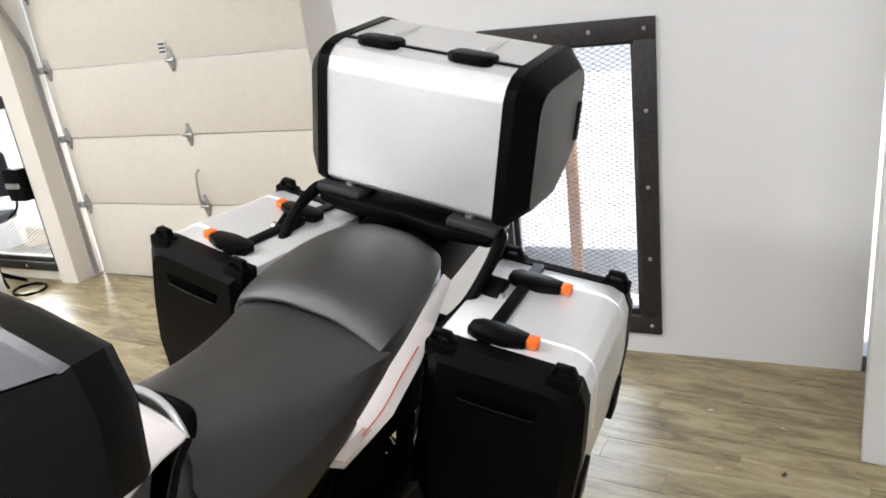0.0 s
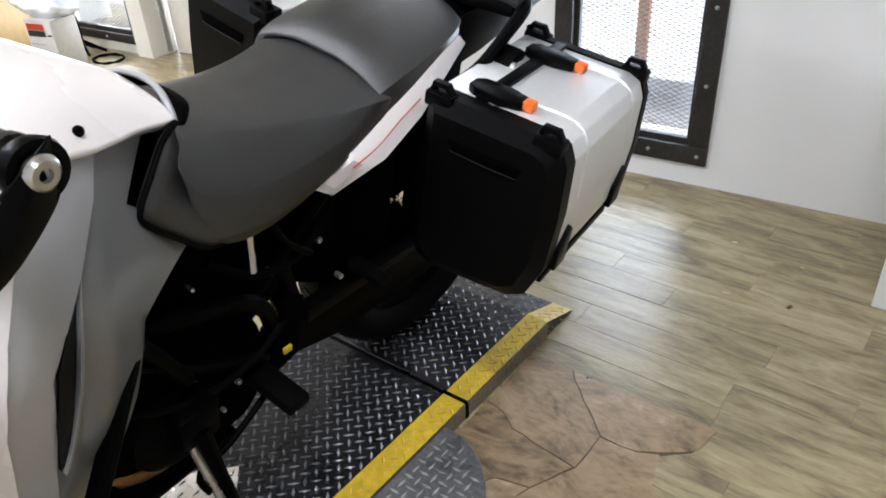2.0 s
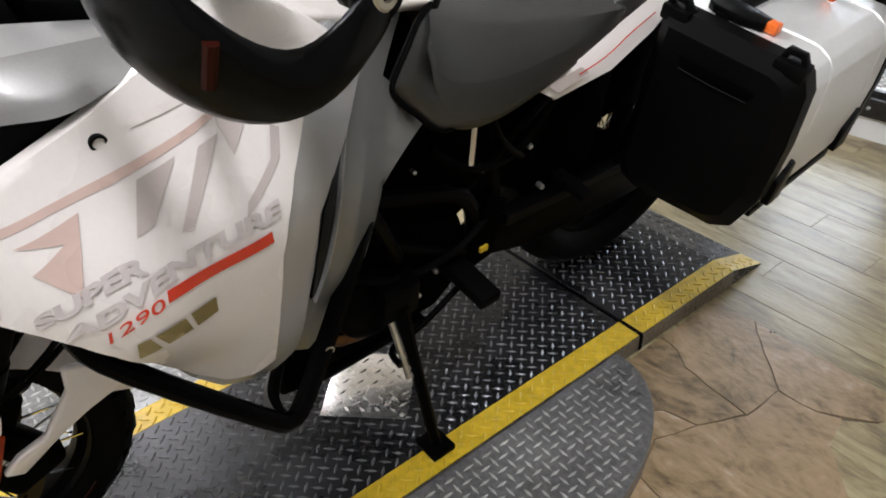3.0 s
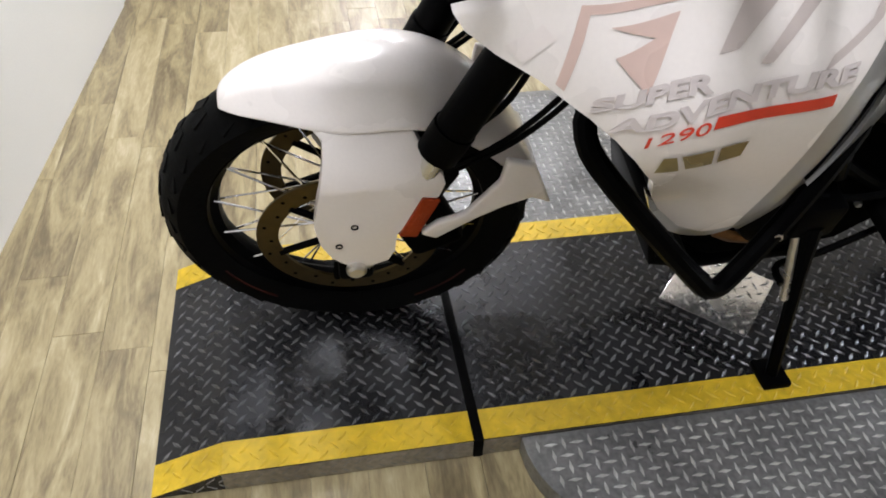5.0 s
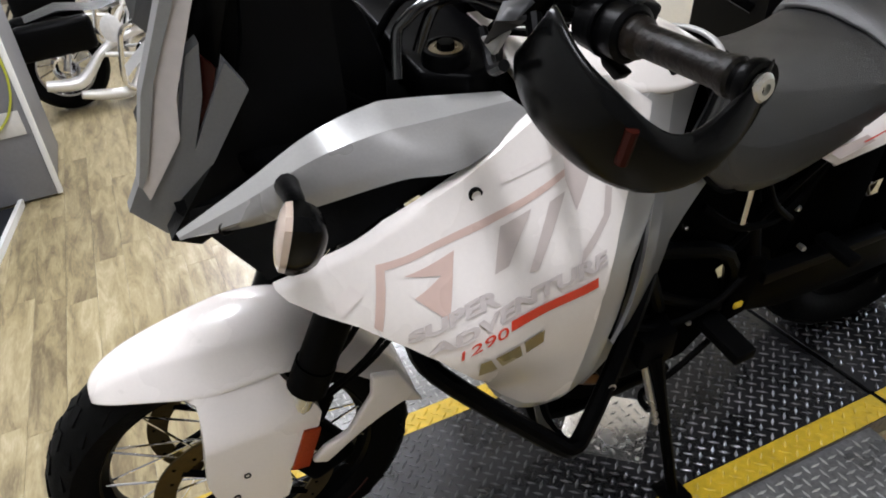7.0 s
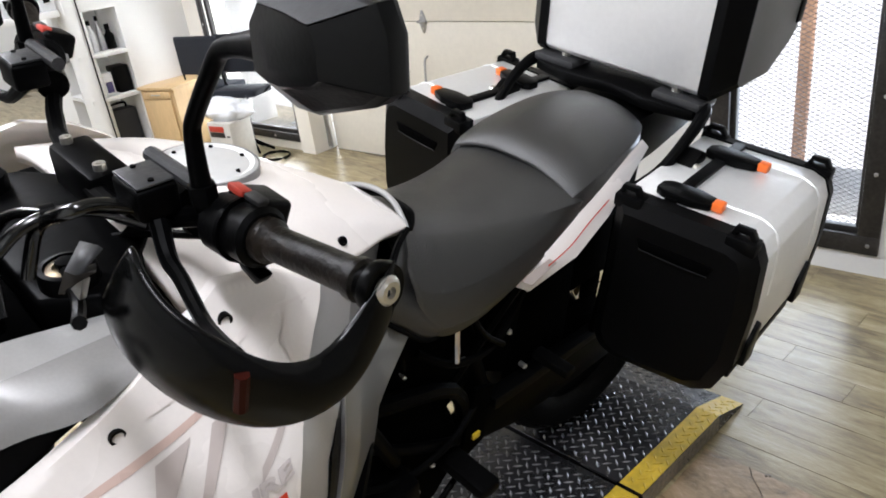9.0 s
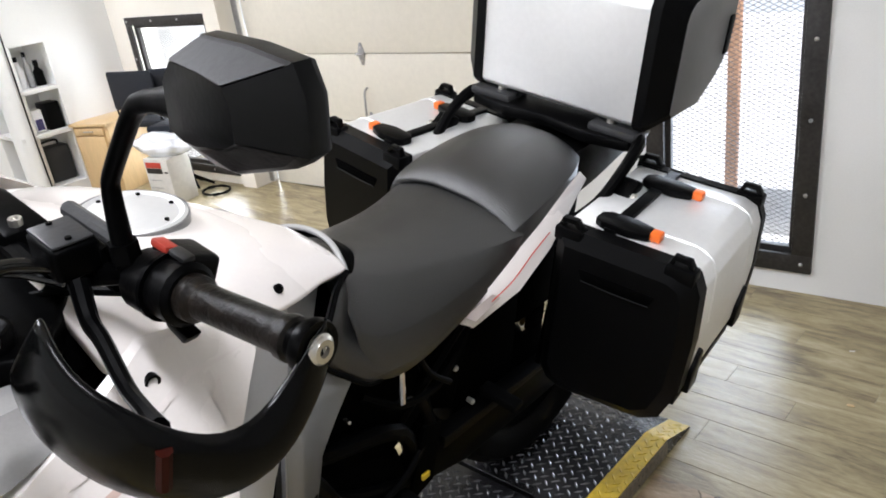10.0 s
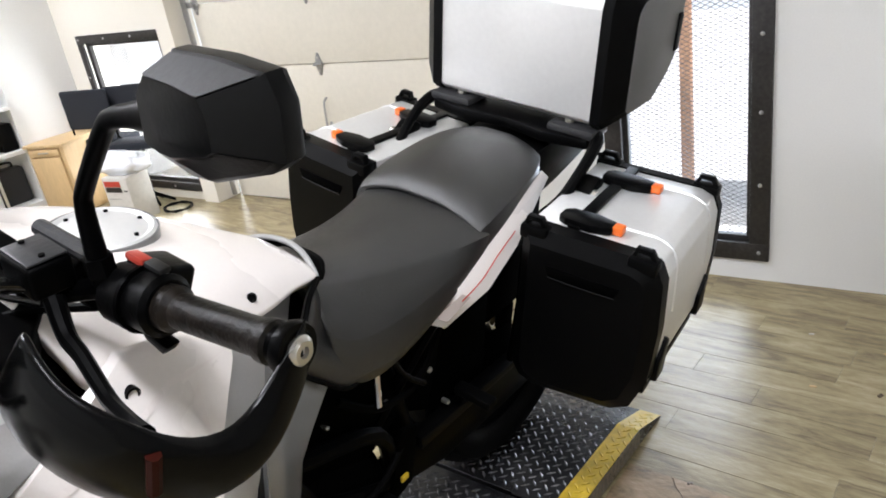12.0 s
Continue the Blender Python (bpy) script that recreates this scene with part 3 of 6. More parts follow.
tagged(link("white_column", lathe_bm([(0, 0), (0.075, 0), (0.075, CEILING_Z - 0.002), (0, CEILING_Z - 0.002)], pose(-4.68, 1.33, 0), 20), WHITE_WALL), "round white painted column", "column", kind="structure")
tagged(link("column_cable", tube_bm([(-4.61, 1.36, 1.6), (-4.603, 1.362, 1.0), (-4.606, 1.358, 0.5), (-4.60, 1.36, 0.02)], 0.005, 6), BLACK_RUBBER), "thin dark cable running down the white column", "cable")
wall_shelf = thing("wall_shelf", "white shelf board between column and far room", "shelf", pose(-4.72, 0.95, 1.0))
part("board", box_bm(-0.12, 0.12, -0.45, 0.30, 0, 0.04, 0.003), WHITE_WALL, wall_shelf)
part("upright", box_bm(-0.10, 0.10, -0.47, -0.43, -0.998, 0, 0.003), WHITE_WALL, wall_shelf)
for q in (0.98, 1.09, 1.20):
    bn = thing("storage_bin", "pale grey storage bin standing on the shelf board", "bin", pose(-4.70, q, 1.041), "bins on the shelf board")
    part("body", prism_bm([(-0.10, 0), (0.09, 0), (0.10, 0.16), (-0.11, 0.16)], -0.045, 0.045, "y", 0.006), PLASTIC_BAG, bn)
    part("front_label", box_bm(0.098, 0.1005, -0.02, 0.02, 0.05, 0.10, 0.0004), BLACK_PLASTIC, bn)

# desk, chairs, box, bag by the low window
desk = thing("side_cabinet", "light birch cabinet standing against the wall", "cabinet", pose(-4.49, 1.80, 0, 0, 0, 20))
part("body", box_bm(-0.16, 0.14, -0.16, 0.30, 0.0, 0.455, 0.004), BIRCH, desk)
part("door", box_bm(-0.13, 0.11, -0.176, -0.161, 0.02, 0.39, 0.003), BIRCH, desk)
part("drawer_front", box_bm(-0.13, 0.11, -0.176, -0.161, 0.40, 0.445, 0.003), BIRCH, desk)
part("top", box_bm(-0.17, 0.15, -0.18, 0.30, 0.456, 0.475, 0.003), BIRCH, desk)
part("handle", box_bm(-0.05, 0.03, -0.186, -0.177, 0.42, 0.428, 0.002), GALV, desk)


def office_chair(m):
    c = thing("office_chair", "black upholstered office chair on a pedestal foot", "chair", m, "chairs by the low window")
    part("backrest", box_bm(-0.23, 0.23, 0.17, 0.215, 0.51, 0.76, 0.018, 3), BLACK_CLOTH, c)
    part("seat", box_bm(-0.20, 0.20, -0.20, 0.18, 0.39, 0.435, 0.018, 3), BLACK_CLOTH, c)
    for sx in (-0.215, 0.215):
        part("side_tube", tube_bm([(sx, 0.19, 0.56), (sx, 0.19, 0.47), (sx * .98, 0.13, 0.425), (sx * .9, 0.0, 0.40)], 0.009, 8), BLACK_METAL, c)
    for sx in (-0.08, 0.08):
        part("seat_bracket", prism_bm([(-0.03, 0.395), (0.03, 0.395), (0.012, 0.345), (-0.002, 0.345)], sx - .008, sx + .008, "y", 0.002), BLACK_METAL, c)
    part("post", lathe_bm([(0.022, 0.06), (0.022, 0.22), (0.014, 0.225), (0.014, 0.392)], None, 14), BLACK_METAL, c)
    for k in range(5):
        a = k * 2 * math.pi / 5 + 0.3
        part("foot", tube_bm([(0.015 * math.cos(a), 0.015 * math.sin(a), 0.075), (0.17 * math.cos(a), 0.17 * math.sin(a), 0.018)], [0.016, 0.011], 8), BLACK_METAL, c)
    return c


ch = office_chair(pose(-4.28, 2.00, 0, 0, 0, 196) @ Matrix.Diagonal((.86, .5, 1, 1)))
copy_thing(ch, pose(-3.92, 1.98, 0, 0, 0, 24))
bxx = thing("carton_box", "pale carton with a red printed band, on the floor", "carton", pose(-3.80, 1.78, 0, 0, 0, 14))
part("body", box_bm(-0.10, 0.10, -0.09, 0.09, 0, 0.285, 0.004), CARDBOARD, bxx)
part("flap", box_bm(-0.10, 0.10, -0.09, 0.0, 0.2855, 0.290, 0.001), CARDBOARD, bxx)
part("red_band", box_bm(-0.085, 0.045, -0.0925, -0.091, 0.235, 0.27), RED_PLASTIC, bxx)
part("print_bar", box_bm(-0.085, 0.045, -0.0925, -0.091, 0.20, 0.232), STEEL_FRAME, bxx)
for z in (0.05, 0.105, 0.155):
    part("fold_line", box_bm(-0.085, 0.02, -0.0922, -0.0905, z, z + 0.005), GALV, bxx)
part("grip_hole", box_bm(0.062, 0.09, -0.0925, -0.091, 0.205, 0.213), BLACK_PLASTIC, bxx)
bag = bmesh.new()
bmesh.ops.create_icosphere(bag, subdivisions=4, radius=0.17)
for v in bag.verts:
    d = noise.fractal(v.co * 7, 1.0, 2.0, 4)
    v.co = Vector((v.co.x * 1.15, v.co.y * 0.6, v.co.z * 0.42)) * (1 + 0.35 * d)
bg = tagged(link("plastic_bag", bag, PLASTIC_BAG, angle=180), "crumpled clear plastic bag lying on the carton", "bag")
bg.matrix_world = pose(-3.84, 1.80, 0.348, 0, 0, 25)
cl = tagged(link("coiled_cable", tube_bm([(0.10 * math.cos(a), 0.08 * math.sin(a), 0.008 + 0.004 * (i % 3)) for i, a in enumerate([k * 0.6 for k in range(34)])], 0.006, 6, smooth_steps=2), BLACK_RUBBER), "black cable coiled on the floor", "cable")
cl.matrix_world = pose(-3.66, 1.98, 0)

# ceiling light fittings, all unseen: added and placed to brighten bike and room
for x, y, watts in ((-1.6, -0.5, 52), (0.75, -0.35, 36), (-4.3, 0.3, 60), (-4.3, -2.4, 26), (-6.8, 0.0, 58)):
    f = thing("ceiling_light", "unseen ceiling fitting, added for overhead light", "ceiling light", pose(x, y, CEILING_Z))
    part("housing", box_bm(-0.62, 0.62, -0.11, 0.11, -0.05, -0.002, 0.006), LABEL_WHITE, f)
    area("lamp", pose(x, y, CEILING_Z - 0.06), 1.2, 0.2, watts, (0.94, 0.945, 1.0))
area("window_daylight", BACK @ pose(-0.5, 0.30, 0.64, -90, 0, 0), 0.55, 1.05, 16, (0.78, 0.87, 1.0))
area("window_daylight", BACK @ pose(-3.98, 0.5, 0.56, -90, 0, 0), 0.8, 0.95, 30, (0.95, 0.98, 1.0))


# ---- display platform ----
H = 0.05
X0, X1 = -0.785, -0.222
plat = thing("display_platform", "checker-plate display ramp with yellow painted edges", "ramp")


def treads(name, boxes, z, material, parent, tilt=None, seed=0, pitch=0.027, inside=None):
    """Raised lozenges of checker plate over rectangles (x0, x1, y0, y1)."""
    verts, faces = [], []
    L, W, T = 0.0140, 0.0038, 0.0022
    for (x0, x1, y0, y1) in boxes:
        turn = 45 if pitch < 0.03 else 0
        g = 0.0240
        ct, st_ = math.cos(radians(turn)), math.sin(radians(turn))
        span = int(((x1 - x0) + (y1 - y0)) / g) + 2
        for j in range(-span, span):
            for i in range(-span, span):
                for k in (0,):
                    cx, cy = x0 + g * (i * ct - j * st_), y0 + g * (i * st_ + j * ct)
                    if not (x0 + 0.004 < cx < x1 - 0.004 and y0 + 0.004 < cy < y1 - 0.004):
                        continue
                    if inside and not inside(cx, cy):
                        continue
                    a = radians(turn + (90 if (i + j) % 2 else 0))
                    ca, sa = math.cos(a), math.sin(a)
                    b = len(verts)
                    for (p, q, h) in ((-L, 0, 0), (0, -W, 0), (L, 0, 0), (0, W, 0), (-L * 0.55, 0, T), (L * 0.55, 0, T)):
                        x, y = cx + p * ca - q * sa, cy + p * sa + q * ca
                        verts.append((x, y, (tilt(x, y) if tilt else z) + h))
                    faces += [(b, b + 1, b + 4), (b + 1, b + 5, b + 4), (b + 1, b + 2, b + 5), (b + 2, b + 3, b + 5), (b + 3, b + 4, b + 5), (b + 3, b, b + 4)]
    me = bpy.data.meshes.new(name)
    me.from_pydata(verts, [], faces)
    me.materials.append(material)
    ob = tagged(new(name, me), "raised checker-plate treads", kind="stuff")
    ob.parent = parent
    return ob


YB1, YE1 = 1.185, 1.325        # rear bevel
YB0, YE0 = -0.80, -0.925       # front bevel


def zr(x, y):
    if y > YB1:
        return H - (H - 0.004) * (y - YB1) / (YE1 - YB1)
    if y < YB0:
        return H - (H - 0.004) * (YB0 - y) / (YB0 - YE0)
    return H


SY = 0.064
for nm, prof, y0, y1 in (("end_section", [(0.818, 0.002), (0.818, H), (YB1, H), (YE1, 0.004), (YE1, 0.002)], 0.818, YE1), ("middle_section", [(-0.345, 0.002), (-0.345, H), (0.806, H), (0.806, 0.002)], -0.345, 0.806), ("end_section", [(YE0, 0.002), (YE0, 0.004), (YB0, H), (-0.36, H), (-0.36, 0.002)], YE0, -0.36)):
    sec = part(nm, prism_bm(prof, X0, X1, "x", 0.0012, 1), CHECKER, plat, smooth=False)
    for a, b in ((X0 + 0.0008, X0 + SY), (X1 - SY, X1 - 0.0008)):
        top = [p for p in prof if p[1] > 0.003]
        bm = bmesh.new()
        rows = [[bm.verts.new((x, y, z + 0.0006)) for x in (a, b)] for y, z in top]
        for r, s in zip(rows, rows[1:]):
            bm.faces.new((r[0], r[1], s[1], s[0]))
        st = part("yellow_stripe", bm, YELLOW, sec, "worn yellow safety paint stripe", smooth=False)
        treads("stripe_treads", [(a + 0.002, b - 0.002, y0 + 0.01, y1 - 0.01)], H, YELLOW, sec, tilt=lambda x, y: zr(x, y) + 0.0006)
    treads("treads", [(X0 + SY, X1 - SY, y0 + 0.004, y1 - 0.006)], H, CHECKER_TOP, sec, tilt=zr)
    # pattern on the side face
    vs, fs = [], []
    k = 0
    yy = y0 + 0.02
    while yy < y1 - 0.02:
        for zc in (0.013, 0.033):
            if zc + 0.008 < zr(0, yy):
                b = len(vs)
                s = 1 if k % 2 else -1
                k += 1
                for (p, q, h) in ((-0.009, -0.0022, 0), (-0.007, 0.0022, 0), (0.009, 0.0022, 0), (0.007, -0.0022, 0), (0, 0, 0.0018)):
                    vs.append((X1 + h, yy + p, zc + q + s * p * 0.8))
                fs += [(b, b + 1, b + 4), (b + 1, b + 2, b + 4), (b + 2, b + 3, b + 4), (b + 3, b, b + 4)]
        yy += 0.021
    me = bpy.data.meshes.new("side_treads")
    me.from_pydata(vs, [], fs)
    me.materials.append(CHECKER_ALU)
    tagged(new("side_treads", me), kind="stuff").parent = sec
    bm = box_bm(X1, X1 + 0.0006, max(y0, YB0), min(y1, YB1), 0.003, H - 0.002)
    part("side_face", bm, CHECKER_SIDE, sec, "bare checker-plate side", smooth=False)
part("joint_strip", box_bm(X0, X1 + 0.004, -0.362, -0.343, 0.002, H + 0.004, 0.003), BLACK_RUBBER, plat, "black rubber joint strip")
part("joint_gap", box_bm(X0, X1 + 0.002, 0.806, 0.818, 0.002, H - 0.006), BLACK_RUBBER, plat)
# rounded foot plate beside the platform
CX, CY, RX, RY = X1 + 0.003, 0.225, 0.29, 0.50
foot = thing("foot_plate", "rounded bare checker-plate step beside the ramp", "ramp")
arc = [(CX + RX * math.sin(a) ** 0.9, CY - RY * math.cos(a)) for a in [math.pi * k / 36 for k in range(37)]]
part("plate", prism_bm(arc, 0.002, H - 0.003, "z", 0.001, 1), CHECKER_ALU, foot, smooth=False)
treads("treads", [(CX, CX + RX, CY - RY, CY + RY)], H - 0.003, ALU_TREAD, foot, pitch=0.031, inside=lambda x, y: ((x - CX) / RX) ** 2 + ((y - CY) / RY) ** 2 < 0.93)
# shiny plate under the side stand
sp = thing("steel_plate", "shiny square steel plate lying on the ramp", "metal plate", pose(-0.508, 0.232, H + 0.0022, 0, 0, 46))
part("sheet", box_bm(-0.094, 0.094, -0.098, 0.098, 0, 0.003, 0.0008), BARE_PLATE, sp)
for x in (-0.083, 0.083):
    for y in (-0.087, 0.087):
        part("screw", lathe_bm([(0.005, 0.003), (0.004, 0.005), (0, 0.0055)], Matrix.Translation((x, y, 0)), 10), BOLT, sp)
treads("faint_treads", [(-0.09, 0.09, -0.094, 0.094)], 0.0028, BARE_PLATE, sp, pitch=0.0265)
# white checker sheet on the far side
fs_ = tagged(link("checker_sheet", box_bm(-1.42, X0 - 0.012, -0.42, 0.55, 0.001, 0.006, 0.001), CHECKER_ALU), "bare checker-plate sheet lying beside the ramp", "metal plate")
treads("treads", [(-1.41, X0 - 0.02, -0.41, 0.54)], 0.006, ALU_TREAD, fs_, pitch=0.031)


# ---- adventure motorcycle on its side stand ----
LEANM = Matrix.Translation((-0.59, 0, H)) @ Matrix.Rotation(radians(12), 4, "Y")
bike = thing("motorcycle", "white and grey adventure motorcycle leaning on its side stand", "motorcycle", LEANM)
AX = Matrix.Rotation(radians(90), 4, "Y")      # lathe axis z onto the bike's x


def mirror_bm(bm):
    o = bm.copy()
    for v in o.verts:
        v.co.x = -v.co.x
    bmesh.ops.reverse_faces(o, faces=o.faces)
    return o


def both(name, bm, material, parent, label="", **kw):
    part(name, mirror_bm(bm), material, parent, label, **kw)
    return part(name, bm, material, parent, label, **kw)


# bodywork surface: half width over length and height, a thin plate through a few widths
KNOTS = np.array([(-.228, 1.016, .300), (-.113, .909, .374), (-.228, .884, .381), (-.263, .827, .378), (-.178, .854, .378), (-.29, .86, .372), (-.342, .957, .303), (-.261, .963, .325), (-.296, .919, .350), (-.121, .98, .334), (-.442, .91, .236), (-.112, .67, .352), (-.237, 1.043, .290), (-.212, .72, .335), (-.16, .78, .370), (-.10, 1.08, .262), (.119, 1.004, .192), (.251, .775, .205), (-.064, .62, .325), (.268, .95, .14), (-.03, .75, .352), (.09, .70, .280), (.0, .95, .305), (-.46, .96, .205)])


def plate(knots):
    """A smooth surface x(y, z) through knots of (y, z, x)."""
    n, at = len(knots), knots[:, :2]

    def bend(d2):
        return np.where(d2 > 1e-12, d2 * np.log(np.maximum(d2, 1e-12)), 0)
    a = np.zeros((n + 3, n + 3))
    a[:n, :n] = bend(((at[:, None] - at[None]) ** 2).sum(-1)) + 2e-4 * np.eye(n)
    a[:n, n], a[:n, n + 1:], a[n, :n], a[n + 1:, :n] = 1, at, 1, at.T
    c = np.linalg.solve(a, np.r_[knots[:, 2], 0, 0, 0])
    return lambda y, z: float(c[:n] @ bend((at[:, 0] - y) ** 2 + (at[:, 1] - z) ** 2) + c[n] + c[n + 1] * y + c[n + 2] * z)


skin = plate(KNOTS)


def panel_bm(outline, off=0.0, depth=0.012, cuts=5, base=None, fine=0.022):
    """A patch of the bodywork surface inside an outline of (y, z), off metres proud of it."""
    bm = bmesh.new()
    f = bm.faces.new([bm.verts.new((0, y, z)) for y, z in outline])
    bm.normal_update()
    bmesh.ops.triangulate(bm, faces=[f])
    for _ in range(cuts):
        long = [e for e in bm.edges if e.calc_length() > fine]
        if long:
            bmesh.ops.subdivide_edges(bm, edges=long, cuts=1)
            bm.normal_update()
            bmesh.ops.triangulate(bm, faces=bm.faces)
    for v in bm.verts:
        v.co.x = (base(v.co.y, v.co.z) if base else skin(v.co.y, v.co.z)) + off
    if depth:
        r = bmesh.ops.extrude_face_region(bm, geom=bm.faces[:])
        for v in [g for g in r["geom"] if isinstance(g, bmesh.types.BMVert)]:
            v.co.x -= depth
    return bm


def screw_on(parent, x, y, z, r=0.011, material=None):
    return part("screw", lathe_bm([(r, -0.01), (r, 0.0005), (r * 0.7, 0.001), (r * 0.65, -0.004), (0, -0.004)], Matrix.Translation((x, y, z)) @ AX, 14), material or BLACK_PLASTIC, parent)


# side fairings
white = [(-.442, .911), (-.407, .937), (-.387, .956), (-.322, .998), (-.234, 1.036), (-.184, 1.058), (-.138, 1.074), (-.09, 1.090), (-.03, 1.072), (.012, 1.044), (.040, 1.020), (.03, 1.009), (.0, .996), (-.033, .978), (-.068, .942), (-.090, .908), (-.104, .873), (-.111, .80), (-.115, .686), (-.142, .664), (-.172, .670), (-.205, .702), (-.222, .730), (-.25, .795), (-.283, .838), (-.305, .858), (-.329, .872), (-.372, .888), (-.406, .892), (-.432, .900)]
fair = both("side_fairing", panel_bm(white, 0.007, 0.014, 7, fine=0.012), PAINT_WHITE, bike, "white painted side fairing", angle=60)
screw_on(fair, skin(-.228, 1.016) + 0.008, -.228, 1.016, 0.008)
silver = [(.045, 1.018), (.11, 1.004), (.141, .983), (.105, .945), (.045, .914), (0, .895), (-.041, .873), (-.060, .80), (-.068, .77), (-.072, .70), (-.074, .632), (-.10, .618), (-.148, .628), (-.172, .640), (-.207, .688), (-.222, .722), (-.205, .702), (-.172, .670), (-.142, .664), (-.115, .686), (-.111, .80), (-.104, .873), (-.090, .908), (-.068, .942), (-.033, .978), (0, .996), (.03, 1.009)]
silver_skin = lambda y, z: skin(y, z) - .10 * max(0, y + .088 - .42 * max(0, z - .88)) - .06 * max(0, .70 - z)
both("silver_panel", panel_bm(silver, 0.001, base=silver_skin), PAINT_SILVER, bike, "silver painted shroud edge", angle=60)
grey = [(.141, .983), (.17, .989), (.247, .957), (.205, .933), (.152, .901), (.185, .866), (.247, .780), (.122, .765), (.105, .72), (.086, .67), (.03, .60), (-.03, .565), (-.062, .595), (-.074, .632), (-.072, .70), (-.068, .77), (-.060, .80), (-.041, .873), (0, .895), (.045, .914), (.105, .945)]
cover_skin = lambda y, z: silver_skin(y, z) - .012 * max(0, 1 - abs(y - .02 - .35 * (z - .86)) / .05)
cover = both("side_cover", panel_bm(grey, -0.001, base=cover_skin), PAINT_GREY, bike, "satin grey side cover", angle=60)
both("air_slot", panel_bm([(.043, .913), (.008, .903), (-.033, .876), (-.054, .828), (-.064, .765), (-.056, .768), (-.026, .823), (.010, .880)], 0.004, 0.006, base=cover_skin), BLACK_PLASTIC, bike, "black air slot")
both("slot_rib", panel_bm([(.045, .914), (.014, .880), (-.019, .826), (-.062, .761), (-.056, .760), (-.012, .822), (.021, .876)], 0.010, 0.014, base=cover_skin), PAINT_SILVER, bike)
# decals
for nm, mt, ol in (("logo_band", DECAL_PINK, [(-.344, .963), (-.287, .979), (-.23, .992), (-.117, 1.023), (-.124, 1.015), (-.231, .984), (-.289, .972), (-.337, .958), (-.341, .937), (-.352, .889), (-.359, .892)]),
                   ("logo_shape", DECAL_PINK, [(-.321, .953), (-.264, .970), (-.288, .910), (-.316, .932), (-.284, .951)]),
                   ("logo_shape", DECAL_GREY, [(-.211, .984), (-.174, .995), (-.212, .948), (-.229, .943)]),
                   ("logo_shape", DECAL_GREY, [(-.152, .997), (-.131, 1.002), (-.181, .939), (-.192, .938)]),
                   ("logo_shape", DECAL_GREY, [(-.123, 1.033), (-.089, 1.014), (-.123, .982), (-.128, 1.012)]),
                   ("logo_shape", DECAL_PALE, [(-.400, .905), (-.372, .938), (-.362, .930), (-.385, .897)]),
                   ("logo_line", DECAL_GREY, [(-.077, .991), (-.068, .985), (-.079, .964), (-.132, .931), (-.126, .944), (-.089, .967)]),
                   ("logo_line", DECAL_PALE, [(-.20, 1.030), (-.06, 1.052), (.025, 1.025), (-.06, 1.046), (-.20, 1.023)]),
                   ("logo_line", DECAL_PALE, [(-.03, 1.03), (-.045, .99), (-.05, 1.02)]),
                   ("red_stripe", DECAL_RED, [(-.225, .884), (-.223, .896), (-.112, .911), (-.112, .899)]),
                   ("gold_badge", DECAL_GOLD, [(-.263, .825), (-.262, .850), (-.250, .852), (-.240, .829)]),
                   ("gold_badge", DECAL_GOLD, [(-.234, .831), (-.245, .853), (-.214, .858), (-.208, .835)]),
                   ("gold_badge", DECAL_GOLD, [(-.203, .836), (-.208, .859), (-.180, .863), (-.180, .842)])):
    both(nm, panel_bm(ol, 0.0082 if nm == "logo_band" else 0.0090, 0.0, cuts=6, fine=0.014), mt, bike)


def lettering(txt, size, a, b, rise, mt, bold):
    """Raised letters that follow the fairing from (y, z) a to b, with an arched base line."""
    ob = words("lettering", txt, size, Matrix.Identity(4), mt, bike, 0.0008, bold)
    wide = max(v.co.x for v in ob.data.vertices)
    for v in ob.data.vertices:
        u = v.co.x / wide
        y, z = a[0] + (b[0] - a[0]) * u + .12 * v.co.y, a[1] + (b[1] - a[1]) * u + 4 * rise * u * (1 - u) + .93 * v.co.y
        v.co = Vector((skin(y, z) + 0.0100 + v.co.z * .3, y, z))


lettering("SUPER", 0.020, (-.331, .881), (-.231, .917), .0075, DECAL_TEXT, .0009)
lettering("ADVENTURE", 0.022, (-.313, .868), (-.097, .921), .0115, DECAL_TEXT, .0009)
lettering("1290", 0.019, (-.289, .857), (-.229, .881), .003, DECAL_RED, 0)

# upper cowl strip, dark under-panel
low = [(.200, -.520, .984), (.237, -.45, 1.003), (.263, -.385, 1.024), (.284, -.30, 1.043), (.297, -.237, 1.045), (.276, -.145, 1.066)]
mid = [(.206, -.5205, .987), (.242, -.452, 1.017), (.263, -.385, 1.045), (.276, -.305, 1.060), (.283, -.245, 1.062), (.262, -.145, 1.070)]
fold = [(.205, -.521, .990), (.234, -.448, 1.034), (.252, -.378, 1.073), (.252, -.31, 1.083), (.249, -.262, 1.080), (.236, -.146, 1.068)]
crest = [(.200, -.522, .993), (.222, -.446, 1.046), (.234, -.376, 1.091), (.222, -.309, 1.099), (.215, -.267, 1.092), (.207, -.146, 1.064)]
near_low = [tuple(a + (b - a) * .5 for a, b in zip(p, q)) for p, q in zip(low, mid)]
near_fold = [tuple(a + (b - a) * .9 for a, b in zip(p, q)) for p, q in zip(mid, fold)]
cw = both("upper_cowl", strip_bm([low, near_low, mid, near_fold, fold]), COWL, bike, "grey upper cowl strip", angle=50)
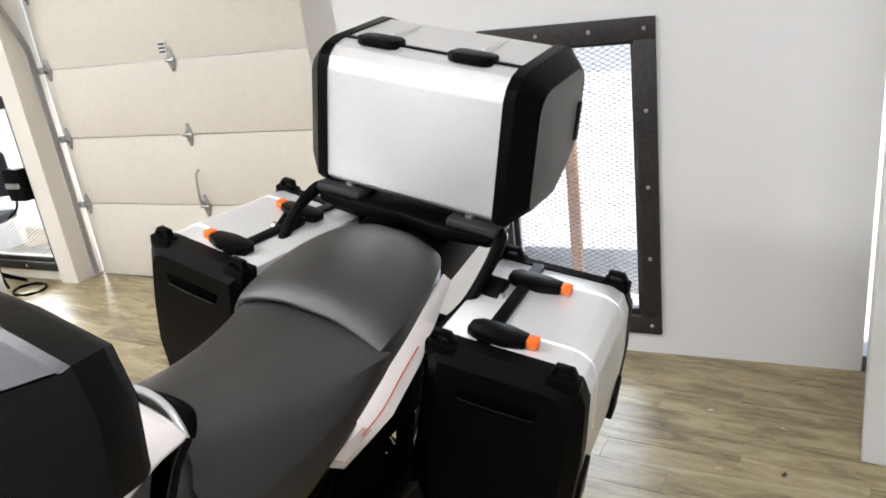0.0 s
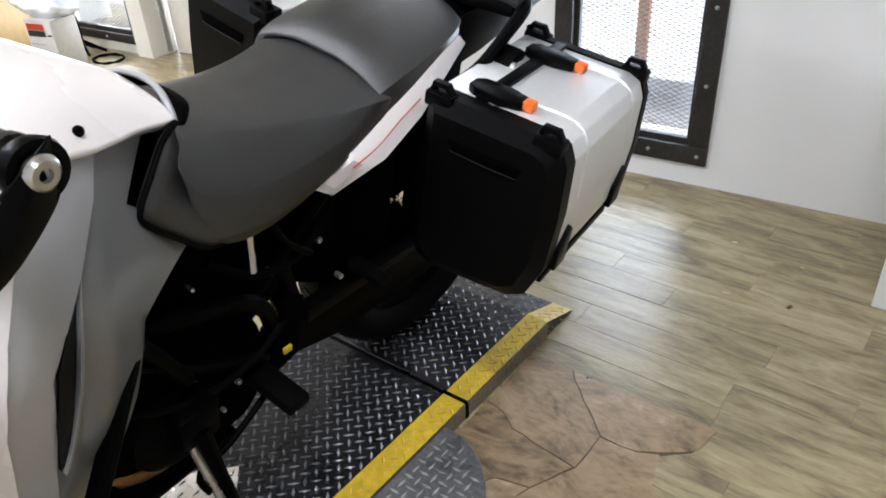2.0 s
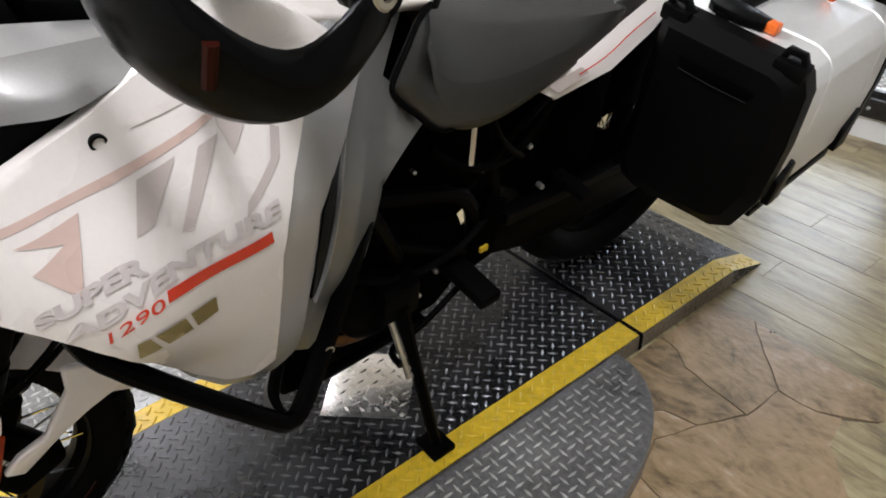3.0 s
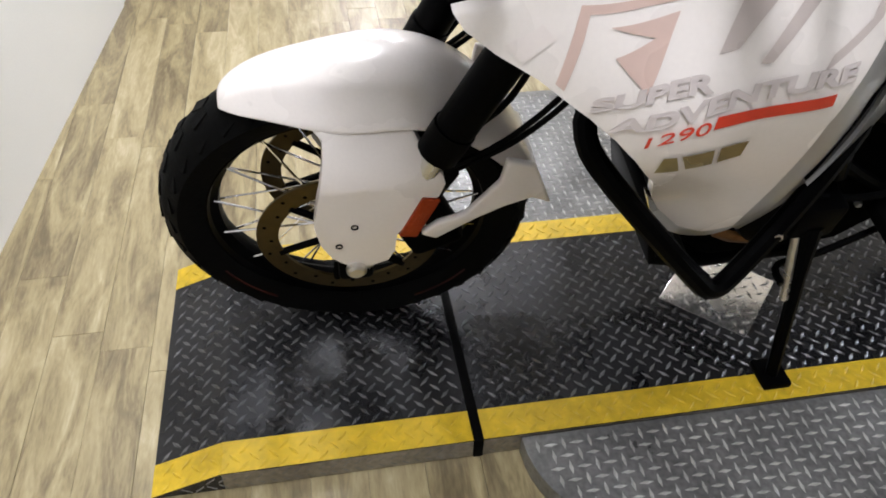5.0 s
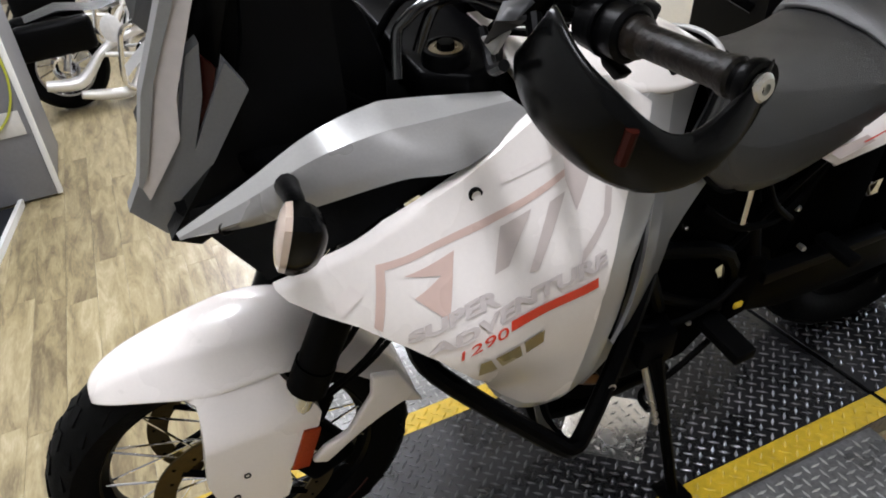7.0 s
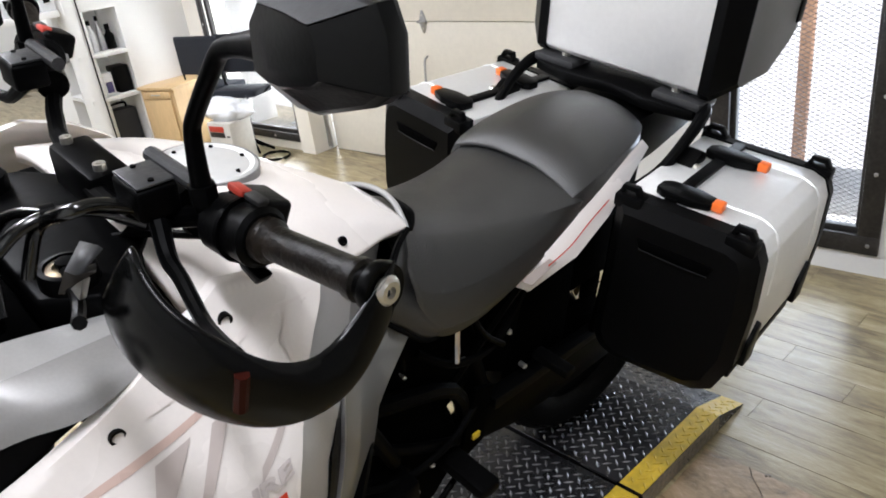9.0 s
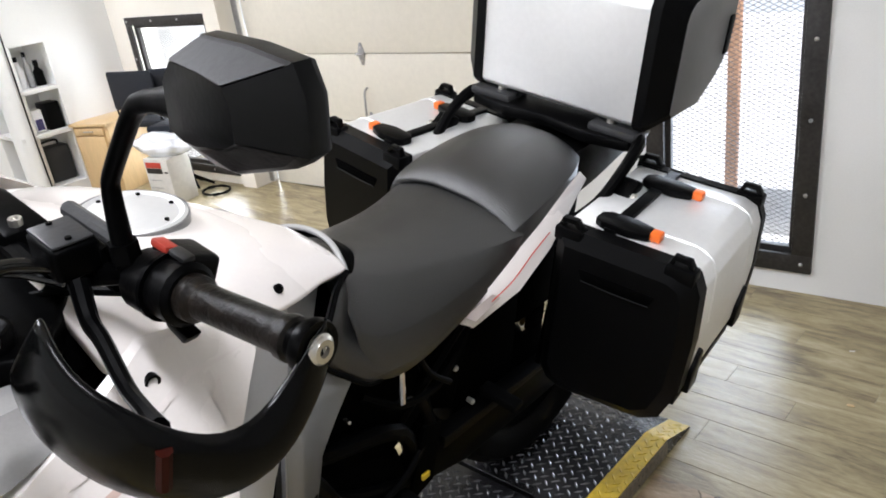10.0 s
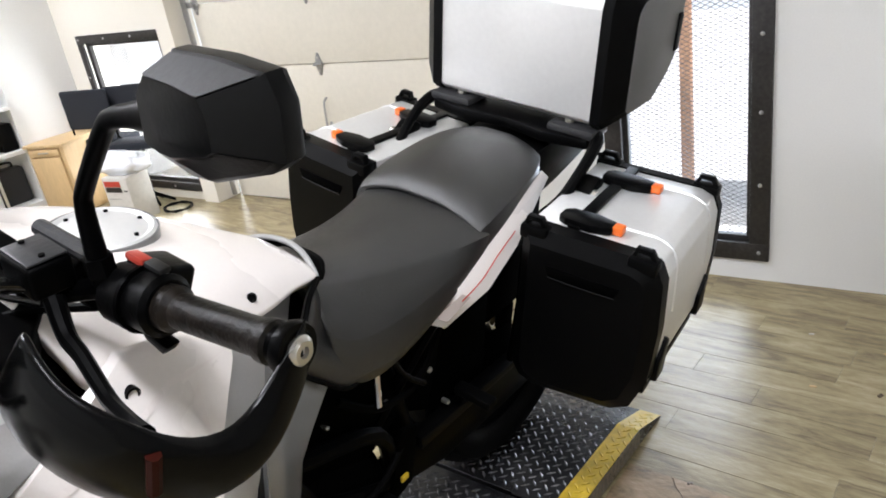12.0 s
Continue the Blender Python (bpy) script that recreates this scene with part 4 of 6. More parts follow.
# bright face above the fold: its highlight is put into lighter silver
both("cowl_edge", strip_bm([fold, [tuple((a + b) / 2 for a, b in zip(p, q)) for p, q in zip(fold, crest)], crest, [(p[0] - .012, p[1], p[2] - .012) for p in crest]]), PAINT_SILVER, bike, "upper cowl edge, lighter for the highlight above its fold", angle=50)
for x in (-1, 1):
    part("cowl_bracket", prism_bm([(-.312, 1.083), (-.277, 1.053), (-.325, 1.062)], x * .148, x * .156, "x", .002), MATT_BLACK, bike, "black screen bracket")
    part("bracket_knob", tube_bm([(x * .150, -.322, 1.069), (x * .168, -.322, 1.069)], .0075, 10), LABEL_WHITE, bike)
both("under_panel", panel_bm([(-.515, .978), (-.43, 1.005), (-.30, 1.048), (-.215, 1.062), (-.19, 1.045), (-.322, .992), (-.387, .950), (-.442, .904), (-.47, .930)], -0.022, 0.02), BLACK_PLASTIC, bike, "black inner fairing panel")
screw_on(fair, skin(-.098, 1.061) + .008, -.098, 1.061, .008)
screw_on(cw, .2275, -.473, 1.002, 0.009)

# front mask and headlight
def maskx(y, z):
    return 0.11 + 0.55 * (y + 0.535) + 0.12 * (z - 1.0)


part("mask_panel", panel_bm([(-.565, .955), (-.543, 1.002), (-.538, .978), (-.489, 1.066), (-.464, 1.166), (-.450, 1.18), (-.458, 1.12), (-.478, 1.050), (-.432, 1.160), (-.416, 1.129), (-.470, 1.02), (-.532, .920)], 0.0, 0.02, base=maskx), MASK_GREY, bike, "dark grey forked headlight surround")
part("headlight_lens", panel_bm([(-.543, 1.002), (-.531, 1.025), (-.498, 1.143), (-.465, 1.223), (-.435, 1.30), (-.42, 1.30), (-.451, 1.214), (-.482, 1.120), (-.489, 1.068), (-.538, .978)], 0.005, 0.014, base=maskx), LENS, bike, "clear headlight lens strip")
part("headlight_rim", panel_bm([(-.545, 1.002), (-.538, 1.026), (-.513, 1.125), (-.475, 1.223), (-.445, 1.30), (-.435, 1.30), (-.464, 1.223), (-.497, 1.143), (-.530, 1.025), (-.541, 1.0)], 0.010, 0.024, base=maskx), PAINT_GREY, bike, "grey headlight rim")
part("side_marker", panel_bm([(-.452, 1.165), (-.470, 1.065), (-.462, 1.06), (-.440, 1.15)], -0.006, 0.006, base=maskx), DARK_RED, bike, "dark red side marker")
part("nose_centre", loft_bm([[(-.10, -.46, .975), (0, -.52, .965), (.10, -.545, .965)], [(-.12, -.42, 1.08), (0, -.46, 1.08), (.12, -.50, 1.08)], [(-.13, -.36, 1.2), (0, -.40, 1.21), (.155, -.465, 1.2)], [(-.13, -.32, 1.30), (0, -.36, 1.31), (.17, -.425, 1.30)]]), BLACK_PLASTIC, bike, "black centre headlight panel")
both("inner_mask", panel_bm([(-.530, .947), (-.50, .935), (-.42, .98), (-.34, 1.03), (-.315, 1.06), (-.315, 1.20), (-.34, 1.27), (-.385, 1.30), (-.405, 1.16), (-.430, 1.085), (-.470, 1.025)], 0.0, 0.03, base=lambda y, z: 0.145 + 0.16 * (y + 0.53) - 0.12 * (z - 1.0)), BLACK_PLASTIC, bike, "black inner fairing panel")
wsx = lambda z: 0.16 - 0.25 * (z - 1.2)
ws = part("windscreen", loft_bm([[(wsx(z) * k, -.50 + 0.45 * (z - 1.15) + 0.06 * k * k, z) for k in (-1, -.6, -.2, .2, .6, 1)] for z in (1.15, 1.25, 1.35, 1.45)]), BLACK_PLASTIC, bike, "dark tinted windscreen")
thick(ws, 0.004)
dash = part("dash_panel", prism_bm([(-.46, 1.0), (-.25, 1.0), (-.25, 1.09), (-.27, 1.15), (-.31, 1.22), (-.37, 1.27), (-.43, 1.24)], -0.13, 0.13, "x", 0.01), BLACK_PLASTIC, bike, "black instrument panel")
part("instrument", lathe_bm([(0, 0), (0.06, 0), (0.062, 0.02), (0.055, 0.024), (0, 0.022)], Matrix.Translation((0.0, -.285, 1.175)) @ Matrix.Rotation(radians(-60), 4, "X"), 24), GREY_PLASTIC, dash)

# tank, filler cap
tank_rows = [(-.115, 1.090, .242, 1.062), (-.05, 1.088, .238, 1.052), (.05, 1.076, .226, 1.022), (.13, 1.047, .180, .986), (.20, 1.008, .128, .973), (.25, .980, .098, .956), (.272, .966, .090, .949)]
rows = []
for y, zc, hw, ze in tank_rows:
    lean = .050 * min(1, max(0, (y - .05) / .20))
    rows.append([(lean + hw * s, y, ze + (zc - ze) * (1 - abs(s) ** 3.8)) for s in (-1, -.9, -.75, -.5, -.25, 0, .25, .5, .75, .9, 1)])
tank = part("fuel_tank", loft_bm(rows), PAINT_WHITE, bike, "white painted fuel tank")
smooth_mod(tank, 2)
thick(tank, 0.02)
cap = part("filler_cap", lathe_bm([(0, 0.006), (0.05, 0.006), (0.055, 0.004), (0.062, 0.007), (0.066, 0.004), (0.066, -0.01)], Matrix.Translation((.0, .045, 1.072)) @ Matrix.Rotation(radians(-6), 4, "X"), 40), ALU, bike, "round silver filler cap with grey ring")
part("cap_ring", lathe_bm([(0.066, -0.012), (0.066, 0.005), (0.0685, 0.005), (0.0685, -0.012)], Matrix.Translation((.0, .045, 1.072)) @ Matrix.Rotation(radians(-6), 4, "X"), 40), PAINT_GREY, cap)
for k in range(6):
    a = k * math.pi / 3 + 0.4
    part("cap_screw", lathe_bm([(0.003, 0.003), (0.003, 0.0065), (0, 0.0065)], Matrix.Translation((.05 * math.cos(a), .045 + .05 * math.sin(a), 1.0735 - 0.05 * math.sin(a) * 0.1)), 8), BLACK_METAL, cap)
for s in (-1, 1):
    part("screw", lathe_bm([(.0065, -.006), (.0065, .0006), (.004, .0008), (.0035, -.002), (0, -.002)], Matrix.Translation((s * .167 + .019, .119, 1.013)) @ Matrix.Rotation(radians(s * 52), 4, "Y"), 12), BLACK_PLASTIC, tank)
trim = part("tank_trim", strip_bm([[(-.055, .250, .925), (-.030, .276, .945), (.02, .287, .962), (.06, .289, .967), (.10, .285, .963), (.124, .279, .949), (.136, .272, .942)], [(-.06, .30, .90), (-.03, .315, .915), (.02, .315, .940), (.06, .322, .942), (.095, .322, .938), (.115, .308, .932), (.130, .290, .930)]]), BLACK_RUBBER, bike, "black tongue between tank and seat")
thick(trim, 0.006)
part("trim_edge", tube_bm([(-.075, .215, .925), (-.050, .252, .938), (-.020, .276, .951), (.02, .283, .965), (.06, .285, .971), (.098, .281, .968), (.126, .274, .953), (.141, .267, .944)], 0.0048, 10), PAINT_SILVER, bike, "thin silver trim along the tank rear")

# seats
def seat_rows(spec, mid, slim):
    """Cross sections about x = mid, from (y, crown, shoulder width, shoulder, base width, base)."""
    spec = [(y, zc, s_ - slim * .4, zs, b - slim, zb) for y, zc, s_, zs, b, zb in spec]
    return [[(mid + q[0], *q[1:]) for q in row] for row in [[(-b, y, zb), (-b * 0.98, y, zb + (zs - zb) * 0.5), (-s_, y, zs), (-s_ * 0.72, y, zc - (zc - zs) * 0.35), (-s_ * 0.3, y, zc), (s_ * 0.3, y, zc), (s_ * 0.72, y, zc - (zc - zs) * 0.35), (s_, y, zs), (b * 0.98, y, zb + (zs - zb) * 0.5), (b, y, zb)] for y, zc, s_, zs, b, zb in spec]]


def ridge(ob, sharp):
    """Creases along the length of a seat, at its shoulders and upper edges."""
    at = ob.data.attributes.new("crease_edge", "FLOAT", "EDGE")
    for e in ob.data.edges:
        a, b = e.vertices
        if a % 10 == b % 10 and a % 10 in (2, 4, 5, 7):
            at.data[e.index].value = sharp if a % 10 in (2, 7) else sharp * .7


rider = part("rider_seat", loft_bm(seat_rows([(.250, .945, .112, .930, .180, .83), (.256, .956, .114, .935, .190, .80), (.28, .945, .100, .920, .20, .765), (.36, .905, .106, .885, .195, .745), (.47, .882, .122, .864, .19, .765), (.57, .882, .142, .860, .186, .80), (.645, .895, .165, .866, .182, .835), (.66, .89, .16, .86, .178, .835)], .034, .032)), VINYL, bike, "black textured vinyl rider seat")
ridge(rider, .55)
smooth_mod(rider, 2)
thick(rider, 0.02)
pill = part("passenger_seat", loft_bm(seat_rows([(.638, .898, .155, .868, .178, .838), (.652, .918, .16, .876, .18, .838), (.70, .936, .162, .89, .178, .848), (.78, .952, .158, .905, .172, .872), (.86, .958, .145, .915, .158, .895), (.92, .945, .115, .915, .125, .90), (.945, .92, .08, .905, .09, .895)], .022, .020)), VINYL, bike, "black vinyl passenger seat")
ridge(pill, .8)
smooth_mod(pill, 2)
thick(pill, 0.02)
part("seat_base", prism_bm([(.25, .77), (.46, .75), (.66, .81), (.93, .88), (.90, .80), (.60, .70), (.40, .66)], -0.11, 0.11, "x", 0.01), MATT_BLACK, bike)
# side flap of the seat, running forward to an edge bead on the side cover
flap_edge = [(.143, .268, .948), (.160, .234, .940), (.180, .203, .922), (.195, .168, .882), (.196, .176, .858), (.196, .211, .820), (.195, .262, .773), (.192, .326, .766), (.190, .40, .752)]
flap_root = [(.128, .275, .945), (.136, .270, .928), (.148, .268, .90), (.160, .265, .875), (.166, .270, .86), (.178, .280, .835), (.192, .300, .80), (.192, .345, .775), (.188, .41, .76)]
flap = part("seat_flap", strip_bm([flap_edge, [tuple((a + b) / 2 + d for a, b, d in zip(p, q, (.006, 0, 0))) for p, q in zip(flap_edge, flap_root)], flap_root]), VINYL, bike, "black vinyl seat flap")
thick(flap, 0.008)
part("edge_bead", tube_bm(flap_edge, .0042, 8), BLACK_RUBBER, bike)
# white tail panels
for s in (1, -1):
    k = .09 if s < 0 else 0
    at = lambda x, y, z: (s * (x - k), y, z)
    tp = part("tail_panel", loft_bm([[at(.168, .458, .772), at(.198, .505, .745), at(.19, .508, .738)], [at(.190, .56, .803), at(.210, .62, .772), at(.196, .62, .764)], [at(.182, .65, .838), at(.203, .72, .815), at(.19, .72, .80)], [at(.165, .86, .912), at(.178, .865, .90), at(.165, .865, .885)]]), PAINT_WHITE, bike, "white tail side panel")
    thick(tp, 0.004)
    part("tail_red_line", tube_bm([at(.2035, .545, .783), at(.2065, .60, .801), at(.2015, .66, .826), at(.197, .72, .846)], 0.0012, 6), DECAL_RED, tp)
    part("tail_grey_flash", loft_bm([[at(.187, .49, .770), at(.199, .508, .757)], [at(.200, .55, .794), at(.2075, .565, .783)]]), DECAL_GREY, tp)

# rack, grab rails
rack = part("luggage_rack", prism_bm([(-.20, .975), (-.10, .955), (.0, .975), (.10, .955), (.20, .975), (.205, 1.04), (.12, 1.06), (.10, 1.32), (-.10, 1.32), (-.12, 1.06), (-.205, 1.04)], .925, .95, "z", 0.006), BLACK_PLASTIC, bike, "black luggage rack plate")
for s in (-1, 1):
    part("rack_pad", box_bm(s * .155 - .055, s * .155 + .055, .975, 1.05, .945, .966, .008), GREY_PLASTIC, rack)
    part("rack_bolt", lathe_bm([(.010, .966), (.010, .972), (.006, .973), (.005, .968), (0, .968)], Matrix.Translation((s * .14, 1.005, 0)), 12), BOLT, rack)
    part("grab_rail", tube_bm([(s * .19, 1.03, .945), (s * .215, .99, .945), (s * .222, .93, .915), (s * .212, .86, .86), (s * .18, .80, .82)], [.014, .014, .012, .012, .012], 10), BLACK_PLASTIC, bike, "black grab rail")
    lug = part("pannier_mount", prism_bm([(.885, .87), (.93, .90), (.955, .885), (.93, .855), (.89, .85)], s * .215, s * .26, "x", 0.004), BLACK_PLASTIC, bike)
    part("mount_bolt", lathe_bm([(.009, 0), (.009, .008), (0, .008)], Matrix.Translation((s * .26, .905, .873)) @ Matrix.Rotation(radians(90 * s), 4, "Y"), 12), BOLT, lug)
    part("pannier_rail", tube_bm([(s * .20, .76, .80), (s * .215, .76, .62), (s * .21, 1.0, .56), (s * .20, 1.10, .70), (s * .19, 1.08, .88)], 0.010, 8), BLACK_METAL, bike, "black pannier carrier tube")

# panniers
prof = [(.225, .876), (.450, .876), (.476, .866), (.490, .838), (.497, .74), (.494, .63), (.470, .560), (.435, .538), (.27, .520), (.238, .532), (.222, .56)]
for s in (-1, 1):
    pn = part("pannier", prism_bm([(s * x, z) for x, z in prof], .765, 1.075, "y", 0.004), ALU, bike, "brushed aluminium side case with black end caps", angle=60)
    pn.matrix_local = Matrix.Translation((s * .35 if s > 0 else -.30, .706, -.001)) @ Matrix.Rotation(radians(4.5 * s), 4, 'Z') @ Matrix.Translation((-s * .35, -.72, 0))
    cxp, czp = .357, .70
    for (y0, y1, y2) in ((.765, .732, .714), (1.075, 1.098, 1.112)):
        a = [(s * (cxp + (x - cxp) * 1.012), y0, czp + (z - czp) * 1.012) for x, z in prof]
        b = [(s * (cxp + (x - cxp) * 1.012), y1, czp + (z - czp) * 1.012) for x, z in prof]
        c = [(s * (cxp + (x - cxp) * .84), y2, czp + (z - czp) * .86) for x, z in prof]
        e = part("end_cap", loft_bm([a, b, c], close=True), BLACK_PLASTIC, pn, "black moulded end cap", angle=25)
    # handle recess as a thin proud slab, its shade given by the black
    part("handle_recess", prism_bm([(s * .352 - .072, .816), (s * .352 + .072, .816), (s * .352 + .062, .796), (s * .352 - .062, .796)], .7110, .7158, "y", .001), MATT_BLACK, pn)
    part("recess_lip", tube_bm([(s * .352 - .064, .711, .7955), (s * .352, .7105, .794), (s * .352 + .064, .711, .7955)], .0018, 6), BLACK_PLASTIC, pn)
    for (x, y) in ((.245, .738), (.452, .738), (.245, 1.093), (.455, 1.093)):
        part("tie_down_loop", prism_bm([(s * (x - .024), .876), (s * (x - .017), .898), (s * (x + .012), .898), (s * (x + .026), .876), (s * (x + .016), .876), (s * (x + .008), .889), (s * (x - .012), .889), (s * (x - .016), .876)], y - .007, y + .007, "y", .001), BLACK_PLASTIC, pn, "black tie-down loop")
        part("corner_guard", box_bm(s * x - .027, s * x + .027, y - .016, y + .016, .854, .8815, .005), BLACK_PLASTIC, pn)
    part("lid_strap", box_bm(s * .305 - .012, s * .305 + .012, .765, 1.075, .875, .884, .002), BLACK_PLASTIC, pn)
    for y in (.812, 1.015):
        part("lid_rib", tube_bm([(s * .385, y + .012, .8755), (s * .442, y + .012, .8755), (s * .474, y + .008, .864), (s * .4885, y + .004, .836), (s * .4955, y, .745)], .0035, 6, smooth_steps=2), ALU, pn)
    for y in (.797, 1.0):
        la = part("latch", prism_bm([(s * .27, y - .018), (s * .285, y - .027), (s * .335, y - .03), (s * .372, y - .018), (s * .372, y + .012), (s * .335, y + .022), (s * .285, y + .02), (s * .27, y + .008)], .877, .893, "z", .003), BLACK_PLASTIC, pn, "black latch with orange button")
        part("button", box_bm(s * .381 - .010, s * .381 + .010, y - .014, y + .008, .878, .895, .003), ORANGE, la, "orange latch button")
    for y, z in ((.795, .66), (1.045, .665)):
        part("latch_bracket", prism_bm([(y - .024, z - .055), (y + .020, z - .055), (y + .020, z + .022), (y + .006, z + .034), (y - .010, z + .010), (y - .024, z - .004)], s * .4885, s * .5035, "x", .003), BLACK_PLASTIC, pn, "black moulded corner bracket")
    part("bottom_rail", box_bm(s * .478 - .006, s * .478 + .006, .77, 1.07, .566, .584, .003), BLACK_PLASTIC, pn)

# top case
tprof = [(.985, .985), (.985, 1.205), (.992, 1.228), (1.012, 1.247), (1.04, 1.256), (1.215, 1.272), (1.25, 1.262), (1.268, 1.235), (1.272, 1.14), (1.255, 1.065), (1.222, 1.030), (1.14, .974), (1.0, .972)]
tc = part("top_case", prism_bm(tprof, -.19, .20, "x", 0.003), ALU, bike, "silver aluminium top case with black end caps", angle=60)
for s, xe in ((-1, -.185), (1, .195)):
    k = lambda f: [(1.135 + (y - 1.135) * f, 1.118 + (z - 1.118) * f) for y, z in tprof]
    rings = [[(xe, y, z) for y, z in k(1.02)], [(xe + s * .022, y, z) for y, z in k(1.02)], [(xe + s * .06, y, z) for y, z in k(.80)]]
    part("end_cap", loft_bm(rings, close=True), BLACK_PLASTIC, tc, "black plastic end cap", angle=25)
    part("cap_inlay", prism_bm(k(.79), xe + s * .0585, xe + s * .062, "x", .001), GREY_INLAY, tc, "grey end panel")
    part("side_grip", box_bm(xe + s * .05, xe + s * .066, 1.215, 1.238, 1.09, 1.17, .004), BLACK_PLASTIC, tc)
part("lid_seam", box_bm(-.186, .196, 1.046, 1.058, 1.2565, 1.2605, .001), BLACK_PLASTIC, tc)
for x in (-.10, .10):
    part("lid_latch", prism_bm([(x - .045, 1.03), (x - .03, 1.02), (x + .03, 1.02), (x + .045, 1.03), (x + .045, 1.065), (x + .03, 1.076), (x - .03, 1.076), (x - .045, 1.065)], 1.252, 1.270, "z", .004), BLACK_PLASTIC, tc, "black lid latch")
    part("lid_rib", box_bm(x - .004, x + .004, 1.09, 1.20, 1.2600, 1.2720, .001), ALU, tc)

# handlebar and controls
LEFT_GRIP = (Vector((.326, -.069, 1.165)), Vector((.464, -.055, 1.180)))
RIGHT_GRIP = (Vector((-.325, -.022, 1.165)), Vector((-.462, .012, 1.176)))
bars = part("handlebar", tube_bm([RIGHT_GRIP[1], RIGHT_GRIP[0], (-.24, -.035, 1.155), (-.12, -.085, 1.115), (.12, -.115, 1.118), (.24, -.080, 1.155), LEFT_GRIP[0], LEFT_GRIP[1]], 0.011, 10, smooth_steps=3), BLACK_METAL, bike, "black tapered handlebar")
for s, (inner, outer) in ((1, LEFT_GRIP), (-1, RIGHT_GRIP)):
    d = (outer - inner).normalized()
    up = Vector((0, 0, 1))
    grip = part("grip", tube_bm([inner, inner + d * .01, inner + d * .016, outer - d * .03, outer - d * .024, outer - d * .016, outer - d * .012], [.021, .021, .0162, .0162, .019, .019, .016], 16, smooth_steps=1), GRIP, bike, "worn black rubber grip")
    be = part("bar_end", tube_bm([outer - d * .016, outer + d * .006], .0165, 16, smooth_steps=1), BLACK_METAL, bike)
    part("end_bolt", lathe_bm([(.0135, 0), (.0135, .003), (.011, .005), (.0095, .007), (.005, .007), (.0045, .003), (0, .003)], Matrix.Translation(outer + d * .008) @ d.to_track_quat("Z", "Y").to_matrix().to_4x4(), 18), BOLT, be, "bare metal bar-end bolt")
    # switch housing: two joined barrels with a raised top
    hs = inner - d * .066
    sw = part("switch_housing", tube_bm([hs, hs + d * .006, hs + d * .034, hs + d * .036, hs + d * .062, hs + d * .066], [.023, .029, .031, .027, .029, .024], 18, smooth_steps=1), BLACK_PLASTIC, bike, "black switch housing")
    part("housing_seam", tube_bm([hs + d * .033, hs + d * .037], .0315, 18, smooth_steps=1), BLACK_METAL, sw)
    part("switch_block", box_bm(-.026, .022, -.022, .02, 0, .034, .006, 3, m=Matrix.Translation(hs + d * .03 + Vector((0, .016, -.005))) @ Matrix.Rotation(radians(-22), 4, "X")), BLACK_PLASTIC, sw)
    part("switch", box_bm(-.013, .013, -.007, .007, 0, .008, .003, m=Matrix.Translation(hs + d * (.018 if s > 0 else .03) + Vector((0, .012, .028))) @ Matrix.Rotation(radians(-18), 4, "X")), RED_PLASTIC, sw, "red rocker switch")
    part("switch", box_bm(-.012, .012, -.006, .006, 0, .006, .002, m=Matrix.Translation(hs + d * .046 + Vector((0, .010, .0285)))), GREY_PLASTIC, sw, "grey rocker switch")
    part("thumb_button", tube_bm([hs + d * .012 + Vector((0, .022, -.006)), hs + d * .012 + Vector((0, .032, -.006))], .0085, 12), PALE_MARK, sw, "pale round thumb button")
    for i in range(3):
        part("switch_mark", box_bm(-.003, .003, -.0005, .0005, -.0025, .0025, m=Matrix.Translation(hs + d * (.018 + .011 * i) + Vector((0, .0335, .007)))), PALE_MARK, sw)
    part("trigger_tab", prism_bm([(-.012, -.028), (.03, -.034), (.02, -.046), (-.004, -.04)], -.01, .006, "y", .003), BLACK_PLASTIC, sw).matrix_local = Matrix.Translation(hs + d * .04)
    # master cylinder, lever perch, lever
    mcb = inner - d * .135
    perch = part("master_cylinder", box_bm(-.027, .027, -.022, .020, -.016, .018, .005, 3, m=Matrix.Translation(mcb + Vector((0, -.028, .02)))), BLACK_METAL, bike, "black master cylinder with flat lid")
    part("lid", box_bm(-.025, .025, -.020, .018, .0185, .022, .002, m=Matrix.Translation(mcb + Vector((0, -.028, .02)))), GREY_PLASTIC, perch)
    for q in (-.018, .018):
        part("lid_screw", lathe_bm([(.003, .0221), (.003, .024), (0, .024)], Matrix.Translation(mcb + Vector((q, -.03, .02))), 8), BLACK_METAL, perch)
    part("bar_clamp", tube_bm([mcb - d * .012, mcb + d * .022], .020, 14), BLACK_METAL, perch)
    part("clamp_tube", tube_bm([mcb + Vector((-s * .045, .0, .036)), mcb + Vector((s * .05, .002, .036))], .0085, 10), GREY_PLASTIC, perch, "grey tube over the perch")
    lv = [(.215, -.115, 1.150), (.245, -.125, 1.128), (.277, -.130, 1.124), (.341, -.145, 1.122), (.395, -.157, 1.140), (.430, -.165, 1.152)]
    part("lever", tube_bm([(s * x, y + (0 if s > 0 else .03), z) for x, y, z in lv], [.010, .0085, .0075, .007, .0065, .0085], 10), BLACK_METAL, bike, "black hand lever")
    # hand guard: a band bolted to the bar end, sweeping forward and in
    lower = [(.467, -.016, 1.154), (.484, -.052, 1.134), (.492, -.090, 1.112), (.467, -.134, 1.097), (.435, -.178, 1.122), (.395, -.196, 1.148), (.372, -.200, 1.172), (.362, -.196, 1.198)]
